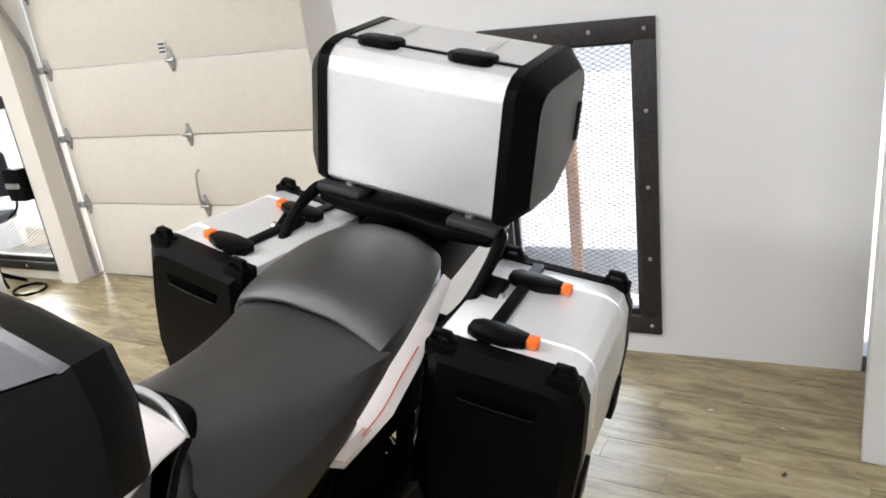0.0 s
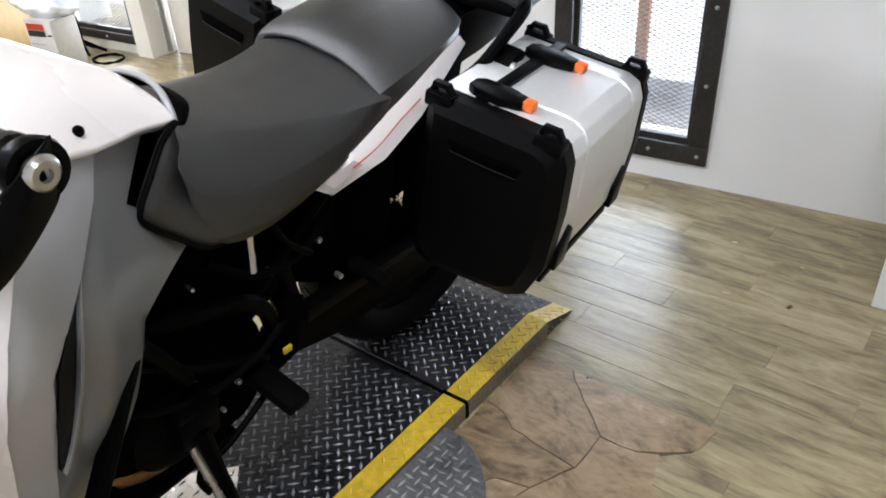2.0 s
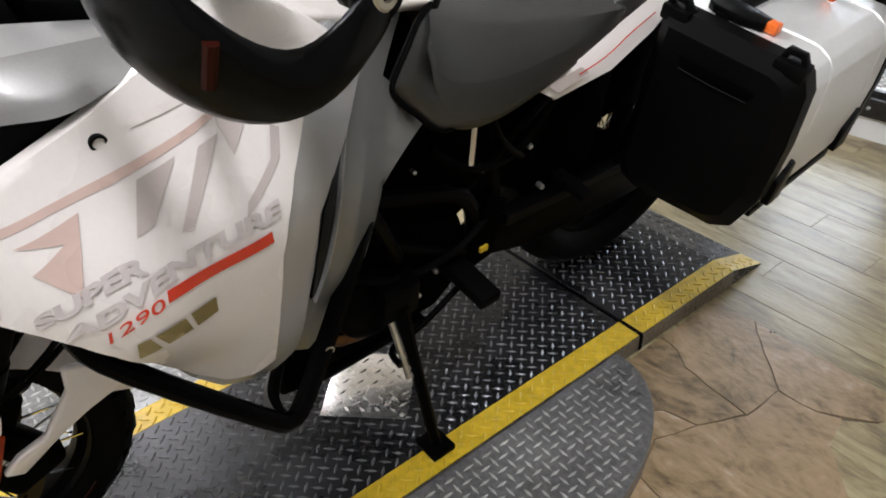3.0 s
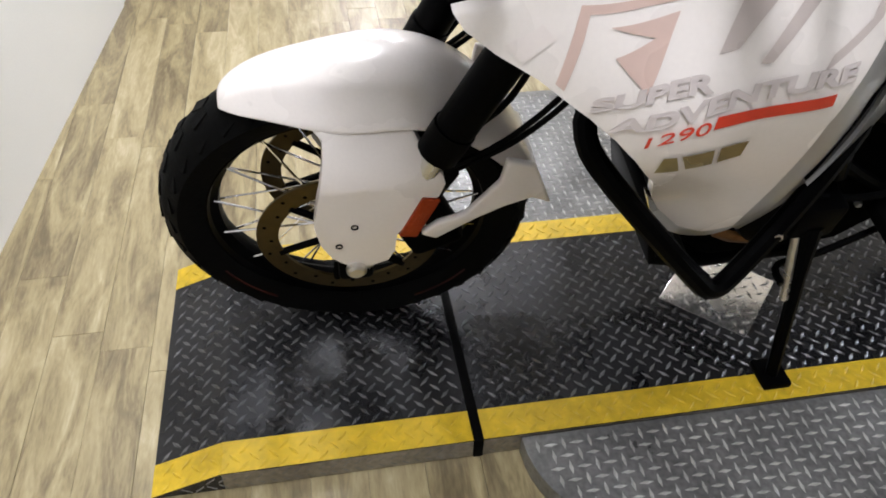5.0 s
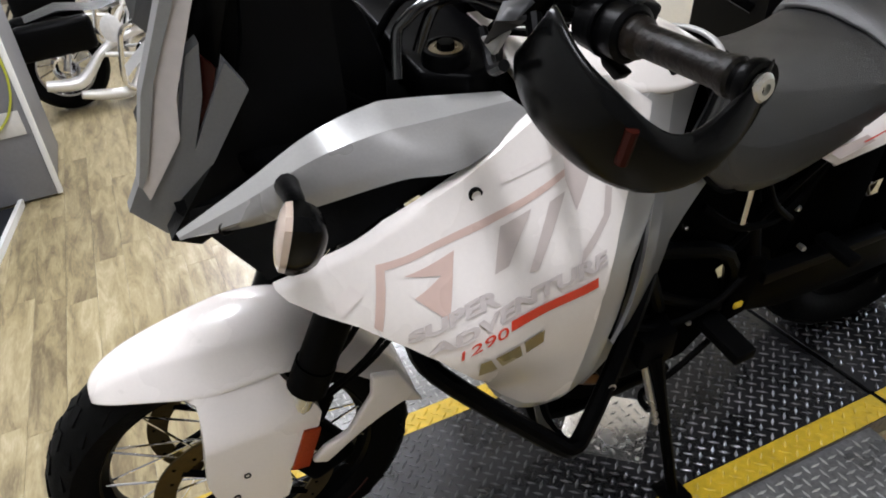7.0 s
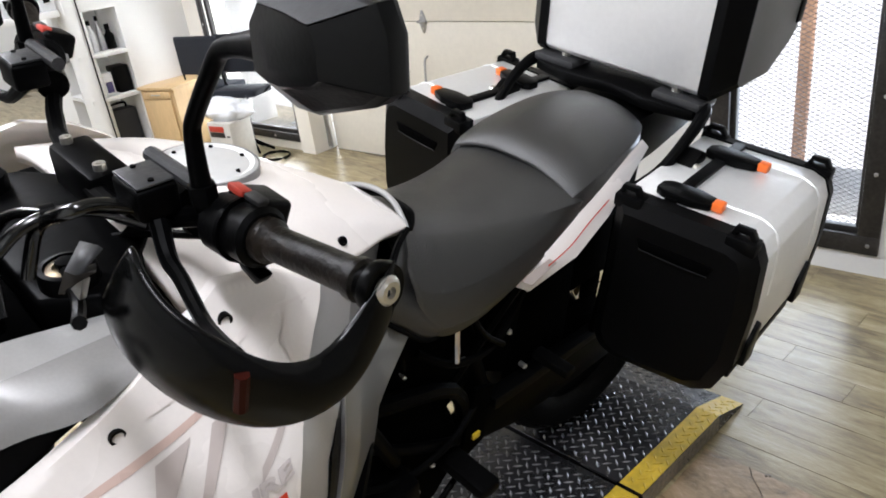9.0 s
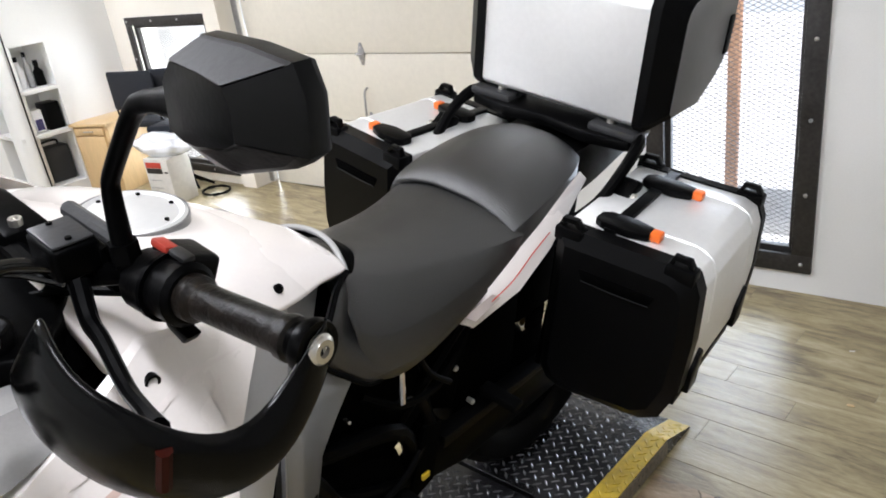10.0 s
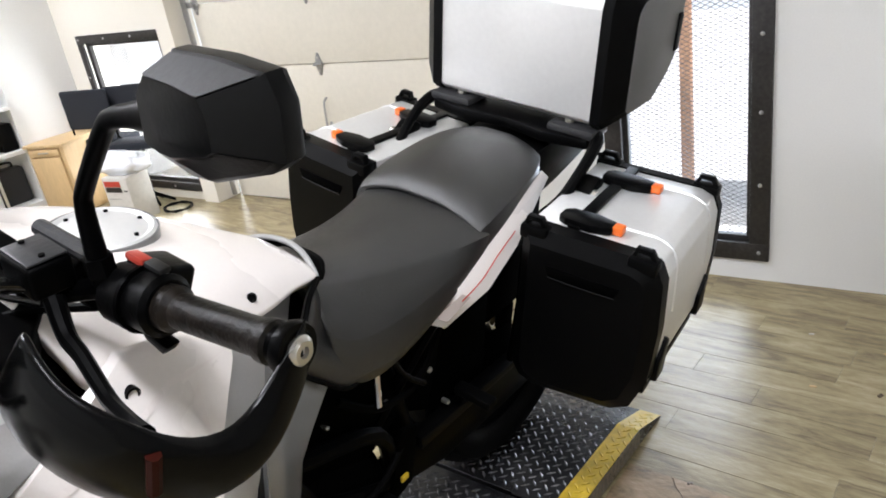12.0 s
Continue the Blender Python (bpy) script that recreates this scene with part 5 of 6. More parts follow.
    upper = [(.465, -.012, 1.200), (.474, -.056, 1.174), (.478, -.100, 1.148), (.482, -.145, 1.178), (.468, -.170, 1.208), (.442, -.186, 1.226), (.415, -.186, 1.243), (.388, -.178, 1.248)]
    bm = bmesh.new()
    rows = []
    for k, (a, b) in enumerate(zip(lower, upper)):
        a, b = Vector(a), Vector(b)
        bulge = Vector((.72, -.65, .1)).normalized() * (.004 + .016 * min(1, max(0, k - 1) / 2))
        rows.append([a, a.lerp(b, .12) + bulge * .75, a.lerp(b, .5) + bulge, a.lerp(b, .88) + bulge * .6, b])
    rows = [[Vector((s * p.x, p.y - .024 if s > 0 else p.y, p.z + .005)) for p in q] for q in rows]
    hg = part("handguard", loft_bm(rows), GUARD, bike, "black plastic handguard")
    thick(hg, 0.007, 0.0)
    smooth_mod(hg, 2)
    ring = part("guard_eye", lathe_bm([(.0165, -.006), (.022, -.006), (.0235, 0), (.022, .005), (.0165, .005)], Matrix.Translation(outer + d * .003) @ d.to_track_quat("Z", "Y").to_matrix().to_4x4(), 20, closed=True), BLACK_PLASTIC, hg)
    off = Vector((s * .72, -.65, .1)).normalized() * .002
    part("marker_strip", tube_bm([rows[3][3].lerp(rows[4][3], .4) + off, rows[3][2].lerp(rows[3][3], .5).lerp(rows[4][2].lerp(rows[4][3], .5), .4) + off, rows[3][2].lerp(rows[4][2], .4) + off], .0055, 8), DARK_RED, hg, "dark red marker strip")
    # raised front end of the guard: dark cap over a pale facet
    if s > 0:
        c0, c1, c2, c3 = (.324, -.224, 1.204), (.341, -.222, 1.237), (.392, -.226, 1.260), (.382, -.230, 1.234)
        cap_ = part("guard_cap", loft_bm([[c0, c1, c2], [(.36, -.250, 1.215), (.372, -.245, 1.238), (.40, -.246, 1.250)], [(.376, -.232, 1.230), (.384, -.230, 1.236), (.396, -.232, 1.246)]]), FACET_GREY, hg, "dark grey guard cap")
        thick(cap_, .004)
        part("guard_facet", prism_bm([(.326, 1.202), (.374, 1.228), (.350, 1.196)], -.236, -.230, "y", .0015), PALE_MARK, hg, "pale triangular facet")
        part("guard_spine", tube_bm([(.320, -.230, 1.206), (.346, -.236, 1.192), (.372, -.246, 1.196), (.40, -.252, 1.215)], .005, 8), BLACK_PLASTIC, hg)
    # mirror
    mo = Vector((0, 0, 0)) if s > 0 else Vector((0, .036, -.006))
    fl = lambda x, y, z: Vector((s * x, y, z)) + mo
    st = part("mirror_stalk", tube_bm([fl(.262, -.088, 1.175), fl(.259, -.088, 1.215), fl(.258, -.087, 1.250), fl(.265, -.086, 1.266), fl(.287, -.085, 1.296), fl(.318, -.085, 1.333), fl(.335, -.086, 1.344), fl(.360, -.087, 1.352), fl(.390, -.088, 1.360), fl(.412, -.088, 1.366)], [.0105, .0090, .0078, .0078, .0078, .0078, .0082, .0092, .0125, .0165], 14, smooth_steps=3), BLACK_METAL, bike, "bent black mirror stalk")
    part("stalk_nut", tube_bm([fl(.262, -.088, 1.182), fl(.260, -.088, 1.200)], .0135, 6), BLACK_METAL, st)
    # rim of the glass, faceted shell tapering to the stalk
    rim = [(.428, 1.414), (.478, 1.419), (.520, 1.419), (.530, 1.402), (.532, 1.368), (.518, 1.357), (.456, 1.331), (.428, 1.327)]
    mc = Vector((.482, 0, 1.377))
    rings = []
    for f, yy in ((.93, -.078), (.97, -.082), (.97, -.094), (.92, -.097)):
        rings.append([fl(mc.x + (x - mc.x) * f, yy - .05 * (x - mc.x), mc.z + (z - mc.z) * f) for x, z in rim])
    for f, fz, dx, dz, yy in ((.70, .56, -.020, .002, -.116), (.34, .36, -.058, -.008, -.112)):
        rings.append([fl(mc.x + dx + (x - mc.x) * f, yy - .10 * (x - mc.x), mc.z + dz + (z - mc.z) * fz) for x, z in rim])
    mh = part("mirror_housing", loft_bm(rings, close=True), MIRROR_SHELL, st, "angular black mirror housing", angle=28)
    # ceiling light on the top facet is put into its lighter grey
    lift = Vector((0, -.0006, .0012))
    part("top_facet", loft_bm([[rings[3][k] + lift for k in (0, 1, 2)], [rings[4][k] + lift for k in (0, 1, 2)]]), FACET_GREY, mh, "top facet, greyed lighter for ceiling light on it")
    # no hollow here: a flat darker sheet carries the recess shade
    part("recess", loft_bm([[rings[3][k].lerp(rings[4][k], .10) + Vector((s * .0006, -.001, 0)) for k in (4, 5, 6)], [rings[3][k].lerp(rings[4][k], .92) + Vector((s * .0006, -.001, 0)) for k in (4, 5, 6)]]), BLACK_PLASTIC, mh)
    part("mirror_glass", loft_bm([[fl(mc.x + (x - mc.x) * f, -.0773 - .05 * (x - mc.x), mc.z + (z - mc.z) * f) for x, z in rim] for f in (.92, .5, .01)], close=True, caps=False), CHROME, mh, "mirror glass")
part("bar_riser", box_bm(-.06, .06, -.12, -.07, 1.07, 1.135, .008), BLACK_METAL, bike, "black handlebar clamp")
for q in (-.045, .045):
    part("riser_bolt", lathe_bm([(.007, 1.135), (.007, 1.143), (.004, 1.143), (.003, 1.139), (0, 1.139)], Matrix.Translation((q, -.10, 0)), 10), BOLT, bike)
part("switch_cable", tube_bm([(.27, -.06, 1.14), (.20, -.07, 1.11), (.12, -.11, 1.09), (.05, -.17, 1.06)], .005, 8), BLACK_RUBBER, bike)
part("cable_tie", tube_bm([(.185, -.068, 1.118), (.195, -.068, 1.122)], .014, 10), BLACK_RUBBER, bike)
# added black covers: they keep steering head and tank front in darkness
part("cockpit_tray", prism_bm([(-.19, -.13), (-.19, -.40), (-.12, -.47), (.12, -.47), (.20, -.40), (.20, -.13)], 1.012, 1.040, "z", .006), MATT_BLACK, bike, "added matt black cover that keeps the cockpit dark")
part("tank_front", prism_bm([(-.17, 1.03), (-.16, 1.066), (.0, 1.078), (.16, 1.066), (.18, 1.03)], -.135, -.112, "y", .004), MATT_BLACK, bike)
tcl = part("top_yoke", prism_bm([(-.125, -.18), (-.10, -.228), (.17, -.228), (.20, -.18), (.19, -.145), (.10, -.07), (-.03, -.07), (-.115, -.145)], 1.050, 1.088, "z", .006, 3), BLACK_METAL, bike, "black upper fork yoke")
for q in (-1, 1):
    part("fork_cap", lathe_bm([(.028, 1.06), (.028, 1.083), (.026, 1.086), (.021, 1.087), (.020, 1.082), (0, 1.082)], Matrix.Translation((.035 + q * .122, -.190, .020)), 24), BLACK_METAL, tcl, "black fork clamp ring")
    part("fork_insert", lathe_bm([(.0195, 1.080), (.0195, 1.0845), (.013, 1.086), (.0125, 1.083), (0, 1.083)], Matrix.Translation((.035 + q * .122, -.190, .020)), 20), FORK_GOLD if q > 0 else BLACK_METAL, tcl, "dull gold fork cap" if q > 0 else "")
    part("adjuster", lathe_bm([(.010, 1.082), (.010, 1.092), (0, 1.093)], Matrix.Translation((.035 + q * .122, -.190, .020)), 6), BLACK_METAL, tcl)
part("loop_hose", tube_bm([(.19, -.262, 1.10), (.17, -.252, 1.140), (.17, -.241, 1.153), (.17, -.221, 1.166), (.17, -.195, 1.170), (.17, -.160, 1.165), (.175, -.120, 1.151), (.19, -.09, 1.135)], .0062, 12), HOSE, bike, "shiny black hose looped round the fork top")
part("loop_hose", tube_bm([(.16, -.225, 1.11), (.165, -.205, 1.160), (.20, -.185, 1.183), (.20, -.160, 1.181), (.20, -.129, 1.166), (.205, -.105, 1.150)], .0068, 12), HOSE, bike, "shiny black hose looped round the fork top")
part("loop_hose", tube_bm([(.07, -.24, 1.09), (.10, -.215, 1.145), (.15, -.183, 1.158), (.16, -.150, 1.152), (.185, -.115, 1.135)], .0055, 12), HOSE, bike)
part("hose_clip", tube_bm([(.168, -.200, 1.171), (.172, -.188, 1.171)], .0105, 12), BLACK_METAL, bike)
part("stem_nut", lathe_bm([(.02, 1.07), (.02, 1.082), (.008, 1.083), (0, 1.08)], Matrix.Translation((0, -.15, 0)), 6), BOLT, tcl)

# indicators
half_rim = [(.0, .041), (.012, .040), (.021, .030), (.022, .012), (.017, -.012), (.006, -.037), (.0, -.041)]
drop = half_rim + [(-u, v) for u, v in half_rim[-2:0:-1]]
for s in (-1, 1):
    ik = part("indicator", tube_bm([(s * .250, -.408, 1.050), (s * .275, -.410, 1.058), (s * .300, -.412, 1.063), (s * .318, -.418, 1.056)], [.013, .0105, .010, .010], 12), BLACK_PLASTIC, bike, "front turn indicator on a black stalk")
    im = Matrix.Translation((s * .318, -.428, 1.038)) @ Matrix.Rotation(radians(-15 * s), 4, "Z") @ Matrix.Rotation(radians(-15), 4, "X")
    ring = lambda f, d: [im @ Vector((u * f, d, v * f + .004 * (1 - f))) for u, v in drop]
    part("shell", loft_bm([ring(1, 0), ring(1.02, .008), ring(.90, .020), ring(.66, .029), ring(.34, .034), ring(.02, .0355)], close=True), GUARD, ik, "glossy black indicator shell")
    part("lens", loft_bm([ring(.97, -.0005), ring(.93, -.007), ring(.72, -.011), ring(.36, -.0135), ring(.02, -.0145)], close=True), AMBER, ik, "pale amber lens")

# front wheel, fork, fender (steered a little)
steer = part("fork_yoke", box_bm(-.13, .13, -.035, .035, -.02, .02, .01), BLACK_METAL, bike)
steer.matrix_local = Matrix.Translation((0.0, -.30, .98))
WC = Vector((-.008, -.541, .319))


def wheel(name, c, R, halfw, rim_r, label, spokes=28, steer_deg=0.0, lug=34):
    w = part(name, lathe_bm([(.02, -.05), (.028, -.05), (.03, -.03), (.022, 0), (.03, .03), (.028, .05), (.02, .05)], AX, 24), BLACK_METAL, bike, label)
    w.matrix_local = Matrix.Translation(c) @ Matrix.Rotation(radians(steer_deg), 4, "Z")
    pr = [(rim_r, -halfw * .55), (rim_r + .012, -halfw * .8), (rim_r + .045, -halfw), (R - .035, -halfw * .98), (R - .012, -halfw * .72), (R - .003, -halfw * .35), (R, 0), (R - .003, halfw * .35), (R - .012, halfw * .72), (R - .035, halfw * .98), (rim_r + .045, halfw), (rim_r + .012, halfw * .8), (rim_r, halfw * .55)]
    ty = part("tyre", lathe_bm(pr, AX, 72), TYRE, w, "black dual-sport tyre")
    bm = bmesh.new()
    for k in range(lug):
        a = 2 * math.pi * k / lug
        for sx in (-1, 1):
            for (x0, x1, ra, da) in ((.06, .42, R - .0005, 0.0), (.52, .92, R - .0155, .5)):
                mm = Matrix.Rotation(a + da * math.pi / lug, 4, "X") @ Matrix.Translation((sx * halfw * (x0 + x1) / 2, 0, ra)) @ Matrix.Rotation(radians(sx * (8 if da == 0 else 34)), 4, "Y") @ Matrix.Rotation(radians(sx * 22), 4, "Z")
                box_bm(-halfw * (x1 - x0) / 2, halfw * (x1 - x0) / 2, -.017 * R / .33, .017 * R / .33, -.006, .0001, m=mm, bm=bm)
    tagged(part("tread", bm, TYRE, ty, "raised tread of the tyre", smooth=False), kind="stuff")
    part("rim", lathe_bm([(rim_r, -halfw * .62), (rim_r + .006, -halfw * .62), (rim_r - .004, -halfw * .4), (rim_r - .016, -halfw * .2), (rim_r - .018, 0), (rim_r - .016, halfw * .2), (rim_r - .004, halfw * .4), (rim_r + .006, halfw * .62), (rim_r, halfw * .62), (rim_r - .010, 0)], AX, 60, closed=True), BLACK_METAL, w, "black spoked rim")
    for k in range(spokes):
        a = 2 * math.pi * k / spokes
        sd = 1 if k % 2 else -1
        a2 = a + (0.42 if (k // 2) % 2 else -0.42)
        p0 = Vector((sd * .042, .032 * math.cos(a2), .032 * math.sin(a2)))
        p1 = Vector((sd * halfw * .35, (rim_r - .010) * math.cos(a), (rim_r - .010) * math.sin(a)))
        part("spoke", tube_bm([p0, p1], .0021, 5), CHROME, w)
    for a0, r in ((3.6, 1), (5.2, 1)) if name == "front_wheel" else ():
        arc = [(halfw * 1.005, (R - .062) * math.cos(a0 + .5 * k / 8), (R - .062) * math.sin(a0 + .5 * k / 8)) for k in range(9)]
        part("sidewall_mark", tube_bm(arc, .002, 4, smooth_steps=1), DARK_RED, ty)
    return w


def disc(parent, x, r, material):
    d = part("brake_disc", lathe_bm([(r - .036, x - .0025), (r, x - .0025), (r, x + .0025), (r - .036, x + .0025)], AX, 48, closed=True), material, parent, "drilled brake disc")
    for k in range(24):
        a = 2 * math.pi * k / 24
        rr = r - (.012 if k % 2 else .024)
        part("drill_hole", lathe_bm([(.0035, -.0031), (.0035, .0031), (0, .0031), (0, -.0031)], Matrix.Translation((x, rr * math.cos(a), rr * math.sin(a))) @ AX, 6, closed=True), BLACK_METAL, d)
    for k in range(6):
        a = 2 * math.pi * k / 6
        part("carrier_arm", tube_bm([(x, .04 * math.cos(a), .04 * math.sin(a)), (x, (r - .03) * math.cos(a + .3), (r - .03) * math.sin(a + .3))], .007, 6), BLACK_METAL, d)


fw = wheel("front_wheel", WC, .314, .057, .236, "spoked front wheel with dual-sport tyre", 32, -4)
disc(fw, .072, .155, BRAKE)
disc(fw, -.072, .155, BRAKE)
rw = wheel("rear_wheel", Vector((0, .985, .335)), .33, .082, .226, "spoked rear wheel with wide tyre", 32, 0, 36)
disc(rw, -.08, .135, BRAKE)
for s in (-1, 1):
    base = Vector((s * .112 + WC.x, WC.y, WC.z))
    fk = part("fork_leg", tube_bm([base + Vector((0, .131, .253)), base + Vector((0, .285, .59))], .030, 16), BLACK_METAL, bike, "black upside-down fork tube")
    part("slider", tube_bm([base + Vector((0, .01, -.02)), base + Vector((0, .135, .262))], .021, 14), BOLT, fk, "bare fork slider")
    part("fork_seal", tube_bm([base + Vector((0, .126, .243)), base + Vector((0, .148, .291))], .0325, 16), BLACK_METAL, fk)
    part("axle_clamp", box_bm(-.02, .02, -.03, .03, -.045, .06, .01, m=Matrix.Translation(base)), BLACK_METAL, fk)
    part("axle_nut", lathe_bm([(.017, 0), (.017, .01), (.012, .014), (0, .014)], Matrix.Translation(base + Vector((s * .022, 0, 0))) @ Matrix.Rotation(radians(90 * s), 4, "Y"), 12), BOLT, fk)
    cal = part("brake_caliper", box_bm(-.026, .022, -.052, .045, -.085, .085, .014, m=Matrix.Translation(base + Vector((-s * .03, .115, .06))) @ Matrix.Rotation(radians(25), 4, "X")), BLACK_METAL, fk, "black brake caliper")
    part("caliper_bracket", prism_bm([(-.452, .575), (-.385, .560), (-.372, .480), (-.400, .425), (-.450, .440)], s * .070, s * .082, "x", .003), BLACK_METAL, fk)
    bm = bmesh.new()
    for i in range(6):
        box_bm(.0222, .0228, -.004, .003, -.036 + i * .011, -.028 + i * .011, bm=bm, m=Matrix.Translation(base + Vector((-s * .03, .115, .06))) @ Matrix.Rotation(radians(25), 4, "X"))
    part("caliper_print", bm, LABEL_WHITE, cal)
    part("brake_line", tube_bm([base + Vector((-s * .02, .12, .12)), base + Vector((-s * .01, .16, .25)), base + Vector((0, .22, .34)), base + Vector((-s * .02, .27, .45))], .005, 6), BLACK_RUBBER, fk)
    # guard over the fork leg, joined to the fender
    def gx(y, z):
        return .128 - .056 * min(1.2, max(0, (z - .515) / .09)) ** 1.4 - 1.2 * max(0, abs(y + .50) - .06) ** 2 - 1.1 * max(0, -.578 - y) * max(0, min(1, (z - .55) / .04))
    gl = [(-.604, .602), (-.578, .605), (-.545, .607), (-.505, .610), (-.478, .612), (-.460, .608), (-.438, .572), (-.408, .530), (-.404, .517), (-.412, .490), (-.474, .404), (-.478, .360), (-.488, .334), (-.518, .322), (-.551, .326), (-.578, .352), (-.594, .388), (-.601, .435), (-.593, .490), (-.579, .560), (-.577, .586), (-.606, .597)]
    gl = [(y, z if s > 0 else min(z, .55)) for y, z in gl]
    gb = panel_bm(gl, 0.0, 0.020, 6, base=lambda y, z: gx(y, z), fine=.014)
    fgd = part("fork_guard", gb if s > 0 else mirror_bm(gb), PAINT_WHITE, bike, "white fork leg guard", angle=50)
    part("reflector", prism_bm([(-.472, .403), (-.443, .397), (-.410, .486), (-.438, .492)], s * .1275, s * .133, "x", .002), REFLECTOR, fgd, "amber side reflector")
    for (y, z) in ((-.540, .432), (-.566, .385)):
        screw_on(fgd, s * .129, y, z, .006)
    part("fender_stay", prism_bm([(-.437, .400), (-.412, .425), (-.369, .442), (-.322, .512), (-.317, .560), (-.272, .545), (-.233, .452), (-.268, .470), (-.305, .455), (-.346, .432), (-.412, .385)], s * .118, s * .132, "x", .005, 3), PAINT_WHITE, bike, "white fender stay")
    for q in (0, .018):
        part("brake_line", tube_bm([base + Vector((s * .005, .14 + q, .21)), base + Vector((s * .012, .22 + q, .27)), base + Vector((s * .005, .30 + q, .36)), base + Vector((-s * .03, .36 + q, .46))], .0045, 8), BLACK_RUBBER, fk)
# fender: a flat ridge with folded sides
rows = []
for y, zt, cx, cz, ex, ez in ((-.720, .596, .010, .594, .018, .586), (-.709, .610, .022, .605, .036, .596), (-.685, .628, .030, .620, .054, .600), (-.65, .643, .036, .634, .068, .602), (-.60, .654, .042, .643, .084, .596), (-.55, .660, .050, .648, .095, .588), (-.50, .664, .058, .650, .099, .596), (-.45, .664, .062, .643, .099, .598), (-.40, .652, .062, .625, .097, .580), (-.35, .618, .060, .592, .096, .542), (-.30, .560, .060, .538, .098, .495), (-.26, .492, .062, .475, .100, .440), (-.222, .420, .062, .416, .101, .408)):
    half = [(ex, ez), (ex * .97 + cx * .03, ez + (cz - ez) * .12), (cx + (ex - cx) * .28, cz - (cz - ez) * .24), (cx + (ex - cx) * .06, cz - (cz - ez) * .03), (cx * .88, cz + (zt - cz) * .30), (cx * .4, cz + (zt - cz) * .85), (0, zt)]
    rows.append([(-q, y, z) for q, z in half] + [(q, y, z) for q, z in half[-2::-1]])
fen = part("front_fender", loft_bm(rows), PAINT_WHITE, bike, "white front fender")
fen.matrix_local = Matrix.Translation((WC.x, 0, 0))
thick(fen, .006)
smooth_mod(fen, 2)

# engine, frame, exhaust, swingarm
# inner parts in MATT_BLACK, which holds the shade under tank and seat
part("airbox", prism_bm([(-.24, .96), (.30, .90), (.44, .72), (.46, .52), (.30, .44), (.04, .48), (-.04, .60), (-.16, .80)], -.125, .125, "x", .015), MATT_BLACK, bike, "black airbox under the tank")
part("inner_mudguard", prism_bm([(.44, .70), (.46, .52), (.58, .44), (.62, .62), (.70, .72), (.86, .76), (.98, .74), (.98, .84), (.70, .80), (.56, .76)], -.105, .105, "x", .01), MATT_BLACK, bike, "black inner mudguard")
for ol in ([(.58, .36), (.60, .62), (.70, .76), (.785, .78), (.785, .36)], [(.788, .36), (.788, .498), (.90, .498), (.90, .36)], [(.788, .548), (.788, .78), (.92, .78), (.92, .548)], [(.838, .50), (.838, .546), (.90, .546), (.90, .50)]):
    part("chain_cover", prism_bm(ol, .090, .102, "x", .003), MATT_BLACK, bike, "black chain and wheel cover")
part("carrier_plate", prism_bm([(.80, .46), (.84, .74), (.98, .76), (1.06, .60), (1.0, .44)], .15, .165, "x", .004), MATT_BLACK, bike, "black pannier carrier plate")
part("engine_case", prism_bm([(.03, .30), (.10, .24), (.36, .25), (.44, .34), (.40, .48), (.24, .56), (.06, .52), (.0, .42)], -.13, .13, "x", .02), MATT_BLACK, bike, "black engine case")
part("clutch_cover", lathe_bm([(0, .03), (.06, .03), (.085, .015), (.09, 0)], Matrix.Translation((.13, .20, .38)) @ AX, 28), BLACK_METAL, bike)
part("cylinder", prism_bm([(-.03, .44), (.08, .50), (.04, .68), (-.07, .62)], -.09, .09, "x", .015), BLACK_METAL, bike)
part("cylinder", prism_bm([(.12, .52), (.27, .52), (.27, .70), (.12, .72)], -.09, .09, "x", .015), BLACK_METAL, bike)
both("frame_tube", tube_bm([(.06, -.30, .96), (.13, -.10, .80), (.15, .15, .66), (.14, .38, .55), (.12, .44, .38)], .016, 8), BLACK_METAL, bike)
both("frame_tube", tube_bm([(.12, .40, .55), (.12, .62, .72), (.11, .92, .86)], .013, 8), BLACK_METAL, bike)
both("frame_brace", tube_bm([(.15, .02, .72), (.15, .22, .52), (.14, .40, .40)], .011, 8), BLACK_METAL, bike)
both("shift_rod", tube_bm([(.17, .352, .74), (.17, .356, .655)], .007, 10), CHROME, bike, "bare metal rod")
part("skid_plate", prism_bm([(-.04, .36), (.0, .22), (.10, .19), (.34, .20), (.34, .22), (.10, .215), (.01, .24), (-.02, .37)], -.12, .12, "x", .004), BLACK_METAL, bike)
part("swingarm", prism_bm([(.40, .36), (.42, .44), (.95, .40), (1.03, .37), (1.03, .30), (.95, .29), (.60, .30)], .10, .135, "x", .01), BLACK_METAL, bike, "black swingarm")
part("swingarm", prism_bm([(.40, .36), (.42, .44), (.95, .40), (1.03, .37), (1.03, .30), (.95, .29), (.60, .30)], -.135, -.10, "x", .01), BLACK_METAL, bike)
part("shock", tube_bm([(.10, .50, .42), (.08, .44, .66)], .03, 12), BLACK_METAL, bike)
part("exhaust", tube_bm([(-.14, .10, .30), (-.16, .45, .33), (-.19, .70, .45), (-.20, 1.02, .58)], [.025, .028, .06, .066], 18), BLACK_METAL, bike, "black exhaust silencer")
part("heat_shield", prism_bm([(.52, .40), (.56, .74), (1.08, .76), (1.15, .45), (.9, .36)], -.215, -.205, "x", .003), BLACK_METAL, bike, "black heat shield")
part("chain_guard", prism_bm([(.50, .45), (.95, .425), (.96, .41), (.50, .42)], .115, .15, "x", .003), BLACK_PLASTIC, bike)
